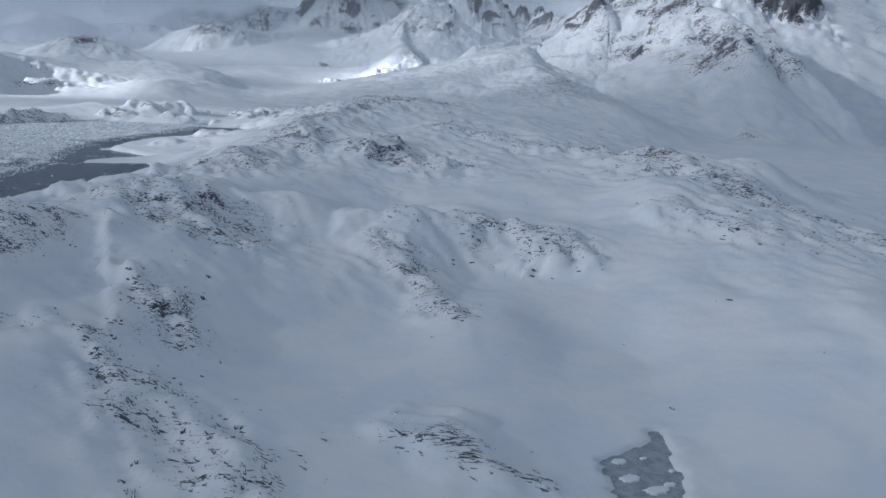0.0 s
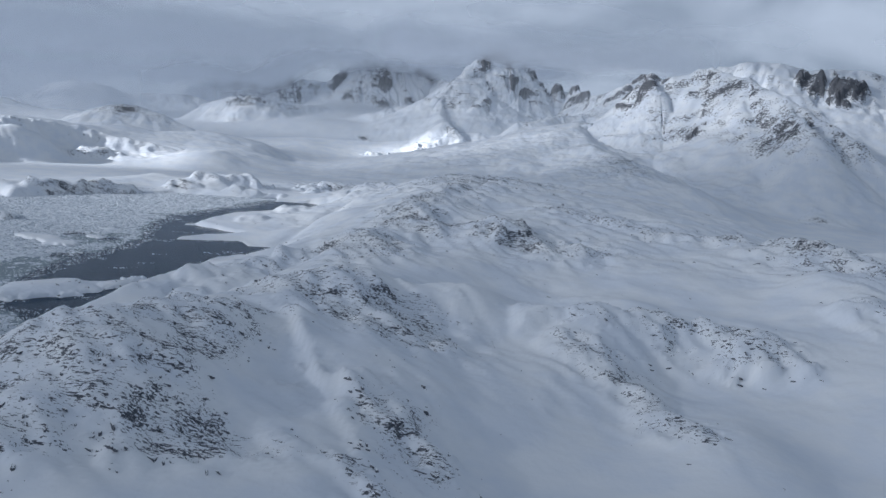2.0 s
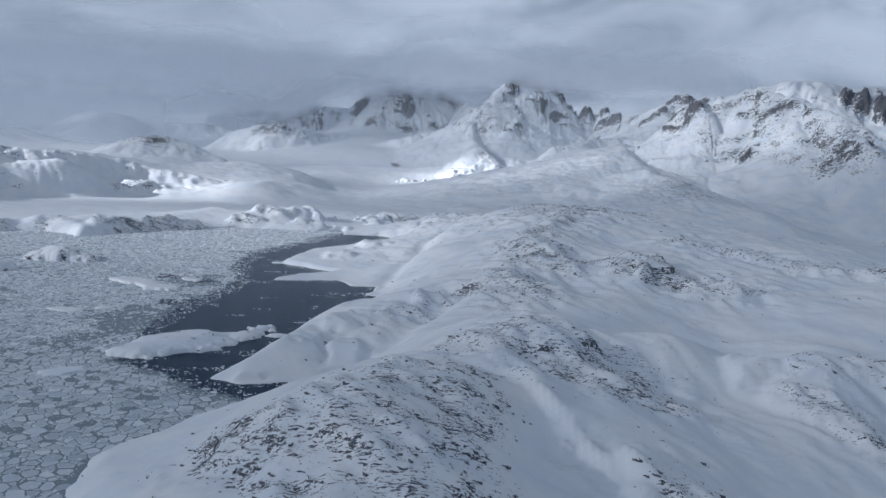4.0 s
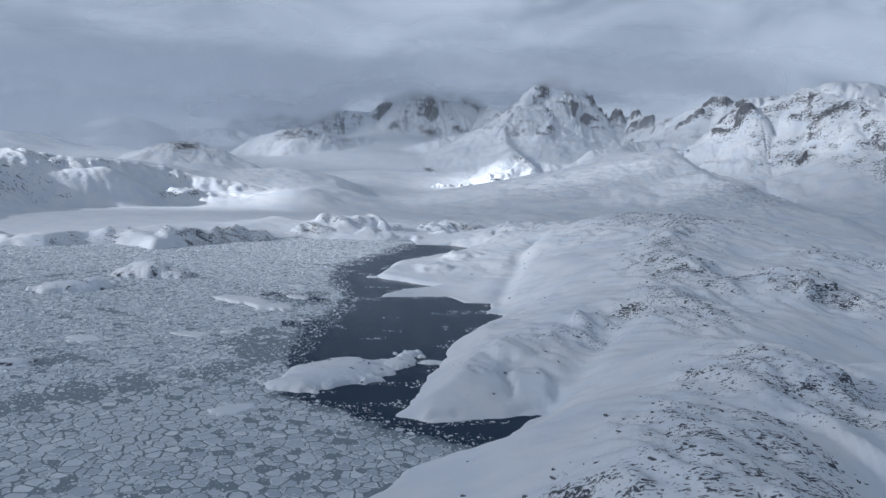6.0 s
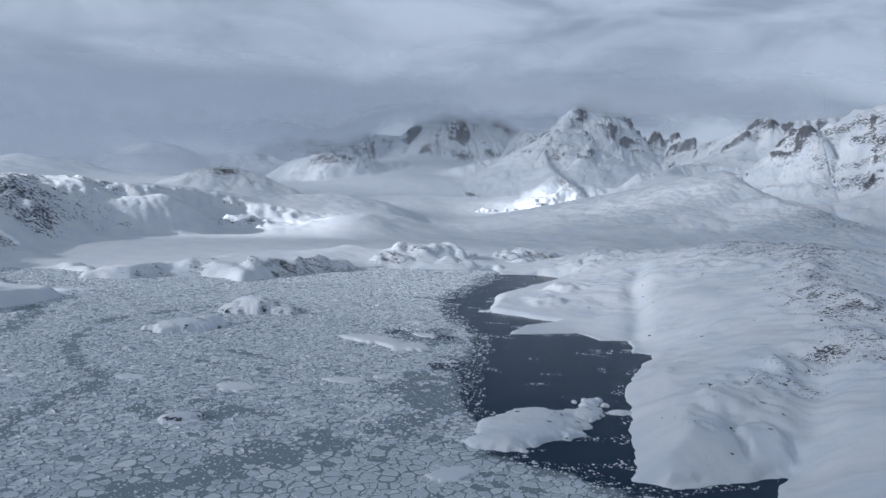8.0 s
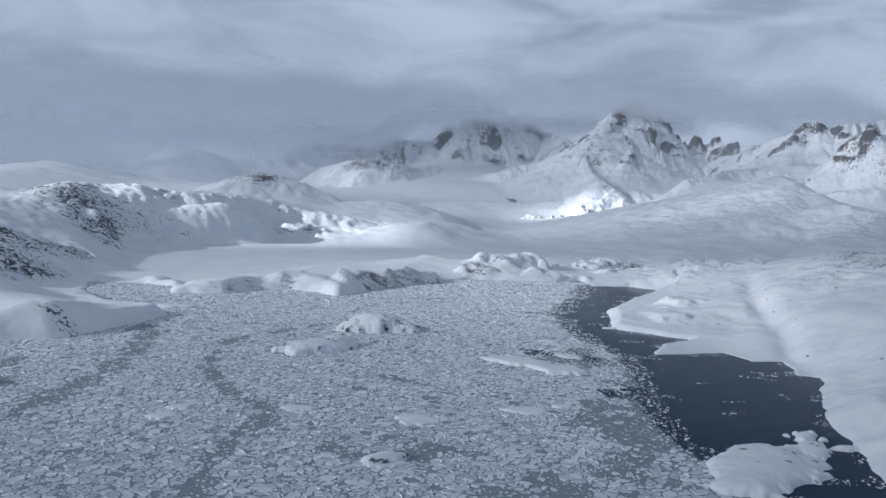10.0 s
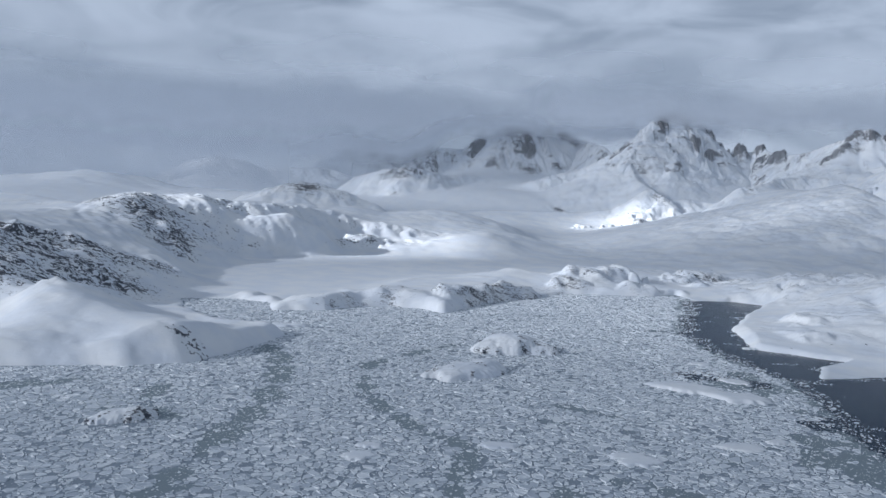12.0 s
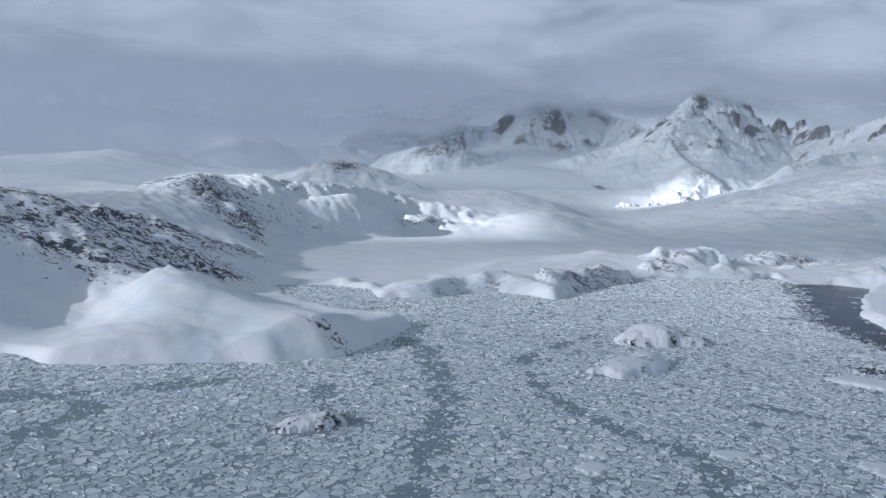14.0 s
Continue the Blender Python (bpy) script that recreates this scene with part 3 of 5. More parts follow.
bare(-40, 1826, 40, 0.16); bare(-78, 1740, 22, 0.22); bare(-60, 1700, 26, 0.12); bare(60, 1880, 60, 0.12); bare(-316, 2174, 26, 0.22); bare(-236, 2158, 18, 0.34); bare(-300, 2150, 60, 0.08)
bare(206, 1600, 22, 0.22); bare(142, 1583, 10, 0.2); bare(72, 1520, 10, 0.3); bare(318, 1640, 24, 0.2); bare(250, 1628, 20, 0.14)
bare(196, 1250, 12, 0.26); bare(228, 1252, 14, 0.24); bare(236, 1180, 26, 0.16); bare(266, 1156, 10, 0.24); bare(312, 1240, 18, 0.26); bare(350, 1186, 16, 0.24); bare(322, 1110, 26, 0.22); bare(336, 1058, 14, 0.36)
bare(385, 1060, 40, 0.2); bare(430, 1030, 40, 0.2); bare(320, 985, 30, 0.12); bare(342, 910, 12, 0.3); bare(275, 965, 16, 0.14); bare(140, 1024, 22, 0.28); bare(146, 950, 30, 0.22)
bare(-740, 1588, 18, 0.3); bare(-668, 1572, 16, 0.34); bare(-606, 1566, 14, 0.3); bare(-566, 1925, 16, 0.34); bare(-478, 1934, 16, 0.32); bare(-440, 1970, 18, 0.3); bare(-527, 1930, 20, 0.42); bare(-545, 1851, 11, 0.5); bare(-985, 2040, 50, 0.12); bare(-930, 2070, 34, 0.16); bare(-738, 2168, 26, 0.34); bare(-705, 2112, 22, 0.3); bare(-695, 1574, 24, 0.34); bare(-640, 1580, 30, 0.2)
bare(-640, 2285, 40, 0.4); bare(-520, 2285, 30, 0.4); bare(-1150, 1820, 40, 0.2); bare(-1100, 1500, 60, 0.26); bare(-1060, 1410, 40, 0.2); bare(-372, 1325, 12, 0.2)


def heights(x, y):
    """The land's height, and how bare its rock is."""
    low = np.zeros(x.shape)
    for mx, my, r, h in MOUNDS:
        c0, c1 = np.searchsorted(x[0], (mx - 4.5 * r, mx + 4.5 * r))
        r0, r1 = np.searchsorted(y[:, 0], (my - 4.5 * r, my + 4.5 * r))
        low[r0:r1, c0:c1] += h * np.exp(-((x[r0:r1, c0:c1] - mx) ** 2 + (y[r0:r1, c0:c1] - my) ** 2) / (2 * r * r))
    # the snowfields that rise from the valley to the foot of the mountains
    apron = 6 * ramp(y, 1150, 1400) + (66 * ramp(y, 1400, 1850) + 40 * ramp(y, 1880, 2180)) * (0.55 + 0.45 * ramp(x, -640, -330)) + 88 * ramp(x, -70, 130) * ramp(y, 1050, 1330) * ramp(y, 1750, 1420) + 34 * ramp(x, -20, 110) * ramp(y, 1420, 1750) - 34
    wx, wy = x + 9 * fbm(x / 70, y / 70, 3, 5, 0.5), y + 9 * fbm(x / 70, y / 70, 3, 9, 0.5)
    high, run, off, ribbed = np.full(x.shape, -40.0), np.zeros(x.shape), np.zeros(x.shape), np.zeros(x.shape)
    for points, steep, reach, rough in CRESTS:
        start = 0.0
        px_, py_ = [q[0] for q in points], [q[1] for q in points]
        c0, c1 = np.searchsorted(x[0], (min(px_) - 700, max(px_) + 700))
        r0, r1 = np.searchsorted(y[:, 0], (min(py_) - 700, max(py_) + 700))
        part_ = (slice(r0, r1), slice(c0, c1))
        lx, ly = wx[part_], wy[part_]
        for (ax, ay, az), (bx, by, bz) in zip(points[:-1], points[1:]):
            dx, dy = bx - ax, by - ay
            long = math.hypot(dx, dy)
            t = np.clip(((lx - ax) * dx + (ly - ay) * dy) / (long * long), 0, 1)
            d = np.hypot(lx - ax - t * dx, ly - ay - t * dy)
            fall = d * d / (d + 5.0)
            top = az + t * (bz - az) - steep * (0.65 * fall + 0.35 * reach * (1 - np.exp(-fall / reach)))
            better = top > high[part_]
            for field, value in ((high, top), (run, start + t * long), (off, d), (ribbed, np.full(d.shape, rough))):
                field[part_] = np.where(better, value, field[part_])
            start += long + 40.0
    alpine = ramp(high, 40, 130)
    # ribs and gullies that run down the flanks
    ribs = 1 - 2.3 * np.abs(fbm((run + 0.35 * off) / 26, off / 95, 3, 21))
    high = high + ramp(high, 12, 45) * (3.0 * fbm(x / 34, y / 30, 4, 26, 0.55) + 1.1 * np.abs(fbm(x / 15, y / 13, 3, 24)) - 0.2)
    flank = ribbed * ramp(high, 50, 125) * ramp(off, 0, 12) * ramp(off, 190, 90)
    high = high + flank * (7 * ribs - 3.5) + alpine * (2.4 * fbm(x / 38, y / 38, 4, 27, 0.55) + ribbed * 2.0 * np.abs(fbm(x / 11, y / 11, 3, 23)))
    low = low + ramp(y, 960, 1100) * (1.5 * fbm(x / 30, y / 24, 4, 29, 0.55) + 0.5 * np.abs(fbm(x / 15, y / 12, 3, 28)))
    soft = 5.0
    low = np.where(y > 1100, np.maximum(low, apron + 30), low)
    base = np.maximum(low, high) + 0.7 * soft * np.exp(-np.abs(low - high) / soft)
    craggy = np.zeros(x.shape)
    for cx_, cy_, across, along_, tall, turn in CLIFFS:
        c0, c1 = np.searchsorted(x[0], (cx_ - 60, cx_ + 60))
        r0, r1 = np.searchsorted(y[:, 0], (cy_ - 60, cy_ + 60))
        part_ = (slice(r0, r1), slice(c0, c1))
        lx, ly = x[part_], y[part_]
        u, v = (lx - cx_) * np.cos(turn) + (ly - cy_) * np.sin(turn), -(lx - cx_) * np.sin(turn) + (ly - cy_) * np.cos(turn)
        q = np.hypot(u / across, v / along_) + 0.85 * fbm(lx / 16, ly / 16, 4, 77, 0.6)
        base[part_] += tall * ramp(q, 1.15, 0.75) * (1 + 0.5 * fbm(lx / 7, ly / 7, 2, 79))
        craggy[part_] = np.maximum(craggy[part_], 0.66 * ramp(q, 1.25, 0.8))
    knobby = np.zeros(x.shape)
    for kx, ky, r, h, longer, turn in KNOBS:
        c0, c1 = np.searchsorted(x[0], (kx - 1.5 * r * longer, kx + 1.5 * r * longer))
        r0, r1 = np.searchsorted(y[:, 0], (ky - 1.5 * r * longer, ky + 1.5 * r * longer))
        part_ = (slice(r0, r1), slice(c0, c1))
        lx, ly, lb = x[part_], y[part_], base[part_]
        u, v = (lx - kx) * np.cos(turn) + (ly - ky) * np.sin(turn), -(lx - kx) * np.sin(turn) + (ly - ky) * np.cos(turn)
        grain = max(13.0, 0.9 * r)
        d = np.hypot(u / longer, v) / r * (1 + 0.6 * fbm(lx / grain, ly / grain, 3, 71))
        top = np.where(d < 1.1, np.minimum(h * (1.25 - d ** 2), h + 0.3), -9)
        knobby[part_] = np.maximum(knobby[part_], 0.15 * np.exp(-((d - 0.5) / 0.45) ** 2) * (h > 6))
        base[part_] = np.where(top > lb - 3, np.maximum(lb, top) + 0.8 * np.exp(-np.abs(top - lb) / 1.2), lb)
    along = np.zeros(x.shape)
    sx_, sy_ = x + 6 * fbm(x / 16, y / 16, 4, 73), y + 6 * fbm(x / 16, y / 16, 4, 75)
    for points, fall, rocky, reach in SPINES:
        px_, py_ = [q[0] for q in points], [q[1] for q in points]
        box = (x > min(px_) - 110) & (x < max(px_) + 110) & (y > min(py_) - 110) & (y < max(py_) + 110)
        ax_, ay_ = x[box], y[box]
        sway = 0.15 if rocky == 0 else 1.0
        wx_, wy_ = ax_ + sway * (sx_[box] - ax_), ay_ + sway * (sy_[box] - ay_)
        top, bareness = np.full(ax_.shape, -99.0), np.zeros(ax_.shape)
        for (ax, ay, az), (bx, by, bz) in zip(points[:-1], points[1:]):
            dx, dy = bx - ax, by - ay
            t = np.clip(((wx_ - ax) * dx + (wy_ - ay) * dy) / (dx * dx + dy * dy), 0, 1)
            d = np.hypot(wx_ - ax - t * dx, wy_ - ay - t * dy)
            top = np.maximum(top, az + t * (bz - az) - fall * d * d / (d + 5.0) * (1.15 + d / 45))
            bareness = np.maximum(bareness, rocky * np.exp(-(d / (1.3 * reach)) ** 2))
        here = base[box]
        base[box] = np.maximum(here, top) + 0.5 * np.exp(-np.abs(top - here) / 0.8)
        along[box] = np.maximum(along[box], bareness)
    blown = np.maximum(along, knobby)
    for bx, by, r, amount in BARE:
        blown += amount * np.exp(-np.minimum(((x - bx) ** 2 + (y - by) ** 2) / (2.6 * r * r), 50))
    blown = np.minimum(1.15 * blown, 0.52 + 0.3 * np.maximum(ramp(y, 1080, 1180), 0.35 * ramp(x, -520, -600)))
    hilly = ramp(base, 2.5, 10)
    rough = hilly * (0.04 + 1.7 * np.minimum(blown / 0.3, 1))
    cx, cy = 0.62 * x - 0.79 * y, 0.79 * x + 0.62 * y
    lumpy = ramp(fbm(x / 48, y / 48, 2, 59) + 0.5 * ramp(x, -125, -150) * ramp(y, 330, 360), 0.02, 0.3) * ramp(y, 900, 750) * ramp(x, -300, -260)
    back = 1 - 2.4 * np.abs(fbm(cx / 62, cy / 26, 3, 35))
    base = base + hilly * (2.4 * fbm(x / 38, y / 38, 2, 31) * (1 - 0.6 * ramp(y, 1000, 1200)) + 0.12 * back * ramp(y, 1100, 900)) + rough * (1.3 * fbm(cx / 13, cy / 7, 4, 33) + 0.5 * np.abs(fbm(cx / 5, cy / 2.4, 3, 37))) + hilly * (0.4 * fbm(x / 12, y / 11, 3, 43) + 0.55 * np.abs(fbm(x / 23, y / 19, 3, 45)) + lumpy * (0.8 * np.abs(fbm(cx / 9, cy / 6, 3, 49)) + 0.9 * fbm(x / 17, y / 15, 3, 53)))
    for mx, my, r, h in SWELLS:
        c0, c1 = np.searchsorted(x[0], (mx - 4 * r, mx + 4 * r))
        r0, r1 = np.searchsorted(y[:, 0], (my - 4 * r, my + 4 * r))
        base[r0:r1, c0:c1] += h * np.exp(-((x[r0:r1, c0:c1] - mx) ** 2 + (y[r0:r1, c0:c1] - my) ** 2) / (2 * r * r))
    for points, wide, deep in TROUGHS:
        base = base - deep * np.exp(-(to_line(x, y, points)[0] / wide) ** 2)
    for points, height, reach in LIPS:
        d, side = np.full(x.shape, 1e6), np.zeros(x.shape)
        for (ax, ay), (bx, by) in zip(points[:-1], points[1:]):
            dx, dy = bx - ax, by - ay
            t = ((x - ax) * dx + (y - ay) * dy) / (dx * dx + dy * dy)
            q = np.clip(t, 0, 1)
            e = np.hypot(x - ax - q * dx, y - ay - q * dy)
            cross = (dx * (y - ay) - dy * (x - ax)) / math.hypot(dx, dy)
            side, d = np.where(e < d, cross, side), np.minimum(d, e)
        ends = np.minimum(1, np.minimum(np.hypot(x - points[0][0], y - points[0][1]), np.hypot(x - points[-1][0], y - points[-1][1])) / 8)
        base = base + height * ends * ramp(side, -1.8, 1.4) * np.exp(-d / reach) * (d < 60)
    blown = np.maximum(blown + flank * 0.40 * ramp(ribs, 0.35, 0.9) * ramp(fbm(x / 60, y / 60, 3, 25), -0.3, 0.25), craggy)
    return base, blown, alpine


def spaced(*spans):
    """Grid lines over spans (start, end, step)."""
    lines = [np.arange(a, b - 0.25 * s, s) for a, b, s in spans]
    return np.concatenate(lines + [np.array([spans[-1][1]])])


XS = spaced((-2400, -820, 14), (-820, -260, 3.2), (-260, 240, 1.5), (240, 620, 3.6), (620, 1700, 14))
YS = spaced((-200, 90, 10), (90, 520, 1.5), (520, 1000, 2.4), (1000, 1320, 3.6), (1320, 2320, 4.6), (2320, 2900, 24))
GX, GY = np.meshgrid(XS, YS)
Z, BLOWN, ALPINE = heights(GX, GY)
INLAND = np.full(GX.shape, 200.0)
near_sea = (GY < 960)
INLAND[near_sea] = from_shore(GX[near_sea], GY[near_sea])
shelf = 0.35 + (0.72 + 0.6 * ramp(GX, -330, -420)) * np.maximum(INLAND, 0) ** (0.98 - 0.10 * ramp(GX, -330, -420)) * (1 + 0.55 * ramp(GY, 620, 660) * fbm(GX / 13, GY / 13, 4, 48))
broken_shore = ramp(INLAND, 42, 6) * ramp(Z, 1.5, 6) * ramp(GY, 260, 320)
Z = Z + broken_shore * (2.4 * np.abs(fbm(GX / 17, GY / 17, 4, 47)) - 0.3)
Z = np.where(INLAND < 45, np.minimum(Z, shelf), Z)
Z = np.maximum(Z, 0.5 + 0.4 * ramp(INLAND, 0, 12) + 0.25 * fbm(GX / 40, GY / 40, 3, 51))
arm_d, arm_in = to_line(GX, GY, [(-632, 770), (-565, 722), (-470, 748), (-420, 830), (-400, 900), (-340, 960), (-336, 985), (-385, 1030), (-420, 1046), (-450, 1046), (-480, 1040), (-530, 1040), (-560, 985), (-590, 925), (-628, 850)], True)
level = ramp(np.where(arm_in, arm_d, -arm_d), -6, 26)
Z = Z * (1 - level) + (1.0 + 0.1 * fbm(GX / 60, GY / 25, 2, 57)) * level
pond_d, pond_in = to_line(GX, GY, [(40, 163), (46, 167), (50, 171), (54, 174), (56, 181), (58, 177), (57, 169), (56, 160), (55, 149), (49, 137), (43, 141), (39, 153)], True)
pond = np.where(pond_in, pond_d, -pond_d) + 2.6 * fbm(GX / 6, GY / 6, 3, 55)
Z = np.where(pond > 0, -0.5, np.minimum(Z, 0.25 + 0.45 * np.maximum(-pond, 0)))
Z = np.where(INLAND < 0, np.maximum(-3.0, INLAND * 0.8), Z)
gy_, gx_ = np.gradient(Z, YS, XS)
STEEP = np.hypot(gx_, gy_)
ROCK = BLOWN + ALPINE * 0.20 * ramp(fbm(GX / 45, GY / 45, 4, 26), 0.0, 0.4) + ALPINE * (0.22 * ramp(STEEP, 0.9, 1.7) + 0.05) + 0.12 * ramp(STEEP, 0.6, 1.0)

mid_x, mid_y = 0.5 * (XS[1:] + XS[:-1])[None, :], 0.5 * (YS[1:] + YS[:-1])[:, None]
land = np.maximum.reduce([Z[1:, 1:], Z[:-1, 1:], Z[1:, :-1], Z[:-1, :-1]]) > -2.9
NORMALS = np.stack([-gx_, -gy_, np.ones_like(Z)], -1)
NORMALS /= np.linalg.norm(NORMALS, axis=-1, keepdims=True)


def landmass(name, where, mat, label, category):
    mesh, used = grid_mesh(name, XS, YS, Z, land & where, [("rock", ROCK)])
    mesh.normals_split_custom_set_from_vertices(NORMALS.reshape(-1, 3)[used])
    mesh.materials.append(mat)
    return tagged(new(name, mesh), label, category, kind="structure")


far = (mid_y >= 1000) & (mid_x > -3000)
headland = (mid_x < -480) & (mid_y < 1000)
shore = (mid_x >= -480) & (mid_x < -150) & (mid_y >= 640 + 0.35 * (mid_x + 480)) & (mid_y < 1000) & ((mid_y > 700) | (mid_x < -300))
east = (mid_x > 240) & (mid_y < 1000)
rest = ~(far | headland | shore | east)
landmass("ground", rest, mat_land, "snow-covered rocky peninsula with wind-bared dark outcrops", "peninsula")
landmass("ground_headland", headland, mat_head, "snowy headland with dark rock faces above the sea ice", "headland")
landmass("ground_shore", shore, mat_land, "low snowy hummocks of rock along the ice edge", "shore")
landmass("ground_arm", east, mat_land, "flat snow-covered frozen arm of the fjord", "snowfield")
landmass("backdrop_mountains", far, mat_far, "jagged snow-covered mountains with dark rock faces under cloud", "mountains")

# ---- cloud ----
def cloud_sheet(name, mat, xs, ys, z, cover, depth, label):
    mesh, _ = grid_mesh(name, xs, ys, z, None, [("cover", cover), ("depth", depth)])
    mesh.materials.append(mat)
    return tagged(new(name, mesh), label, "cloud", kind="structure")


# unseen overcast added above the view to shape sunlight: closed but for placed gaps, thinner in places
DECK = 2100.0
LEAN_X, LEAN_Y = SUN_WAY.x / SUN_WAY.z * DECK, SUN_WAY.y / SUN_WAY.z * DECK
deck_x = spaced((-10800, LEAN_X - 2600, 400), (LEAN_X - 2600, LEAN_X - 1100, 60), (LEAN_X - 1100, LEAN_X + 1300, 18), (LEAN_X + 1300, LEAN_X + 2000, 60), (LEAN_X + 2000, 10400, 400))
deck_y = spaced((-10400, LEAN_Y - 1400, 400), (LEAN_Y - 1400, LEAN_Y + 550, 60), (LEAN_Y + 550, LEAN_Y + 1750, 18), (LEAN_Y + 1750, LEAN_Y + 3300, 60), (LEAN_Y + 3300, 10800, 400))
dx_, dy_ = np.meshgrid(deck_x, deck_y)
# the places at sea level that each part of the deck shades
gx0, gy0 = dx_ - LEAN_X, dy_ - LEAN_Y
# gaps placed so the sun reaches chosen slopes (x, y, z), with half-widths and clearness
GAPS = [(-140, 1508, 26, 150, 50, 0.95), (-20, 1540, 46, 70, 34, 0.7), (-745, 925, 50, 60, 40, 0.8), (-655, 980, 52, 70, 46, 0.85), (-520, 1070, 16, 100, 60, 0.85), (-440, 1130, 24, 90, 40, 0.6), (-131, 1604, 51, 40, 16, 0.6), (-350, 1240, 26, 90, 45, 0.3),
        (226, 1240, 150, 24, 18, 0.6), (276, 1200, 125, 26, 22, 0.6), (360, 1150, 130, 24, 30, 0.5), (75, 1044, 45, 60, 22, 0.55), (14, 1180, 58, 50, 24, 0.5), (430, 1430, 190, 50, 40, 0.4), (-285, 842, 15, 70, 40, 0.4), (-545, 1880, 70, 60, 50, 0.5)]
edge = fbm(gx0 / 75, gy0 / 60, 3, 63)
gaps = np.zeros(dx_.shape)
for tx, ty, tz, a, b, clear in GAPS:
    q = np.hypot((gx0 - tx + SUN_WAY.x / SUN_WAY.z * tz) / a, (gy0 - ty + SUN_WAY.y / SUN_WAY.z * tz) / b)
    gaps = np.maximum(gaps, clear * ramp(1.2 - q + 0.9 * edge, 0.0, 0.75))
# sheet thinned where the ground is to be brighter
sun_leak = (0.07 * ramp(gx0, -110, 230) * ramp(gy0, 1000, 550) + 0.17 * ramp(gy0, 1000, 1350) * ramp(gy0, 2500, 1800) + 0.30 * np.exp(-((gx0 + 471) / 420) ** 2 - ((gy0 - 660) / 330) ** 2)) * (0.8 + 0.9 * fbm(gx0 / 330, gy0 / 330, 2, 65))
# and fully shut where the western hill is to be darker
closed = (0.983 + 0.017 * ramp(gx0, -60, -130) * ramp(gy0, 420, 300)) * (1 - np.clip(np.maximum(gaps, sun_leak), 0, 0.95))
closed = np.maximum(closed, ramp(np.hypot(gx0 + 300, gy0 - 900), 3300, 4500)) * ramp(np.hypot(dx_ + 230, dy_ - 300), 9400, 8500)
deck_z = DECK + 3 * fbm(dx_ / 900, dy_ / 900, 2, 61)
# the sheet is paler towards the sun, added to light the land from there
cloud_sheet("unseen_cloud_deck", cloud_material("sun_shaping_overcast", 0.0006, 1.0, 0.56, 0.0), deck_x, deck_y, deck_z, closed, ramp(np.hypot(dx_ - LEAN_X, dy_ - LEAN_Y), 1200, 6200), "unseen overcast sheet with placed gaps that shapes the sunlight")


# banks of cloud that hide the tops of the far peaks
def cloud_bank(y0, x_low, x_high, base, fade, most, seed, dip=0.0, west=0.0, mist=0.0):
    """An upright sheet of cloud whose ragged underside lies at base, lower by dip to the west; west and mist: a thin
    veil below it that stands in for distance haze.
    """
    xs, zs = spaced((x_low, x_high, 12)), spaced((0, 470, 7))
    bx, bz = np.meshgrid(xs, zs)
    rag = base - dip * ramp(bx, -380, -560) + 18 * fbm(bx / 150, bz / 160, 4, seed) + 9 * fbm(bx / 34, bz / 26, 3, seed + 3)
    cover = most * ramp(bz, rag, rag + fade) * ramp(bz + 40 * fbm(bx / 260, bz / 120, 3, seed + 5), 345, 235) + west * ramp(bx, -350, -1000) * ramp(bz, 330, 140) + mist * ramp(bz, 330, 90) * (1 + 0.5 * fbm(bx / 200, bz / 60, 3, seed + 7))
    cover = np.clip(cover, 0, 1) * ramp(bx, x_low, x_low + 170) * ramp(bx, x_high, x_high - 150)
    bend = -y0 + 0.00008 * (bx + 300) ** 2
    bank = cloud_sheet("backdrop_cloud_bank", mat_bank, xs, zs, bend, cover, 0 * bx, "sheet of grey cloud and stand-in haze before the mountains")
    bank.rotation_euler = (radians(90), 0, 0)


mat_bank, tree = material("cloud_bank")
dense = node(tree, "ShaderNodeAttribute", attribute_name="cover").outputs["Fac"]
lit = node(tree, "ShaderNodeMixShader", {0: 0.5, 1: node(tree, "ShaderNodeBsdfTranslucent", {"Color": (0.90, 0.94, 1.0, 1)}).outputs[0], 2: node(tree, "ShaderNodeBsdfDiffuse", {"Color": (0.90, 0.94, 1.0, 1)}).outputs[0]})
finish(tree, node(tree, "ShaderNodeMixShader", {0: dense, 1: node(tree, "ShaderNodeBsdfTransparent").outputs[0], 2: lit.outputs[0]}).outputs[0])
cloud_bank(2212, -2300, 330, 180, 44, 1.0, 101, 66, 0.5)
cloud_bank(1960, -2300, 330, 205, 60, 0.5, 107, 60.0, 0.35)
cloud_bank(1872, -330, 560, 196, 44, 0.9, 103)
# no cloud in this one: a faint veil added as distance haze
cloud_bank(1600, -2600, 1300, 400, 20, 0.0, 105, 0.0, 0.0, 0.17)
cloud_bank(1428, -2300, 1700, 204, 80, 0.42, 109)

# ---- the sea ----
OPEN_EDGE = [(-228, 779), (-244, 720), (-256, 680), (-270, 630), (-266, 575), (-250, 520), (-254, 470), (-260, 440), (-260, 405), (-256, 384), (-250, 365), (-252, 345), (-240, 338), (-226, 330), (-212, 317), (-198, 311), (-186, 304)]
WATER = OPEN_EDGE + [(-150, 300), (-140, 340), (-150, 500), (-150, 790), (-200, 800)]
mat_water_sheet, tree = material("sea_water_and_slush")
place = node(tree, "ShaderNodeNewGeometry").outputs["Position"]
free = node(tree, "ShaderNodeAttribute", attribute_name="open").outputs["Fac"]
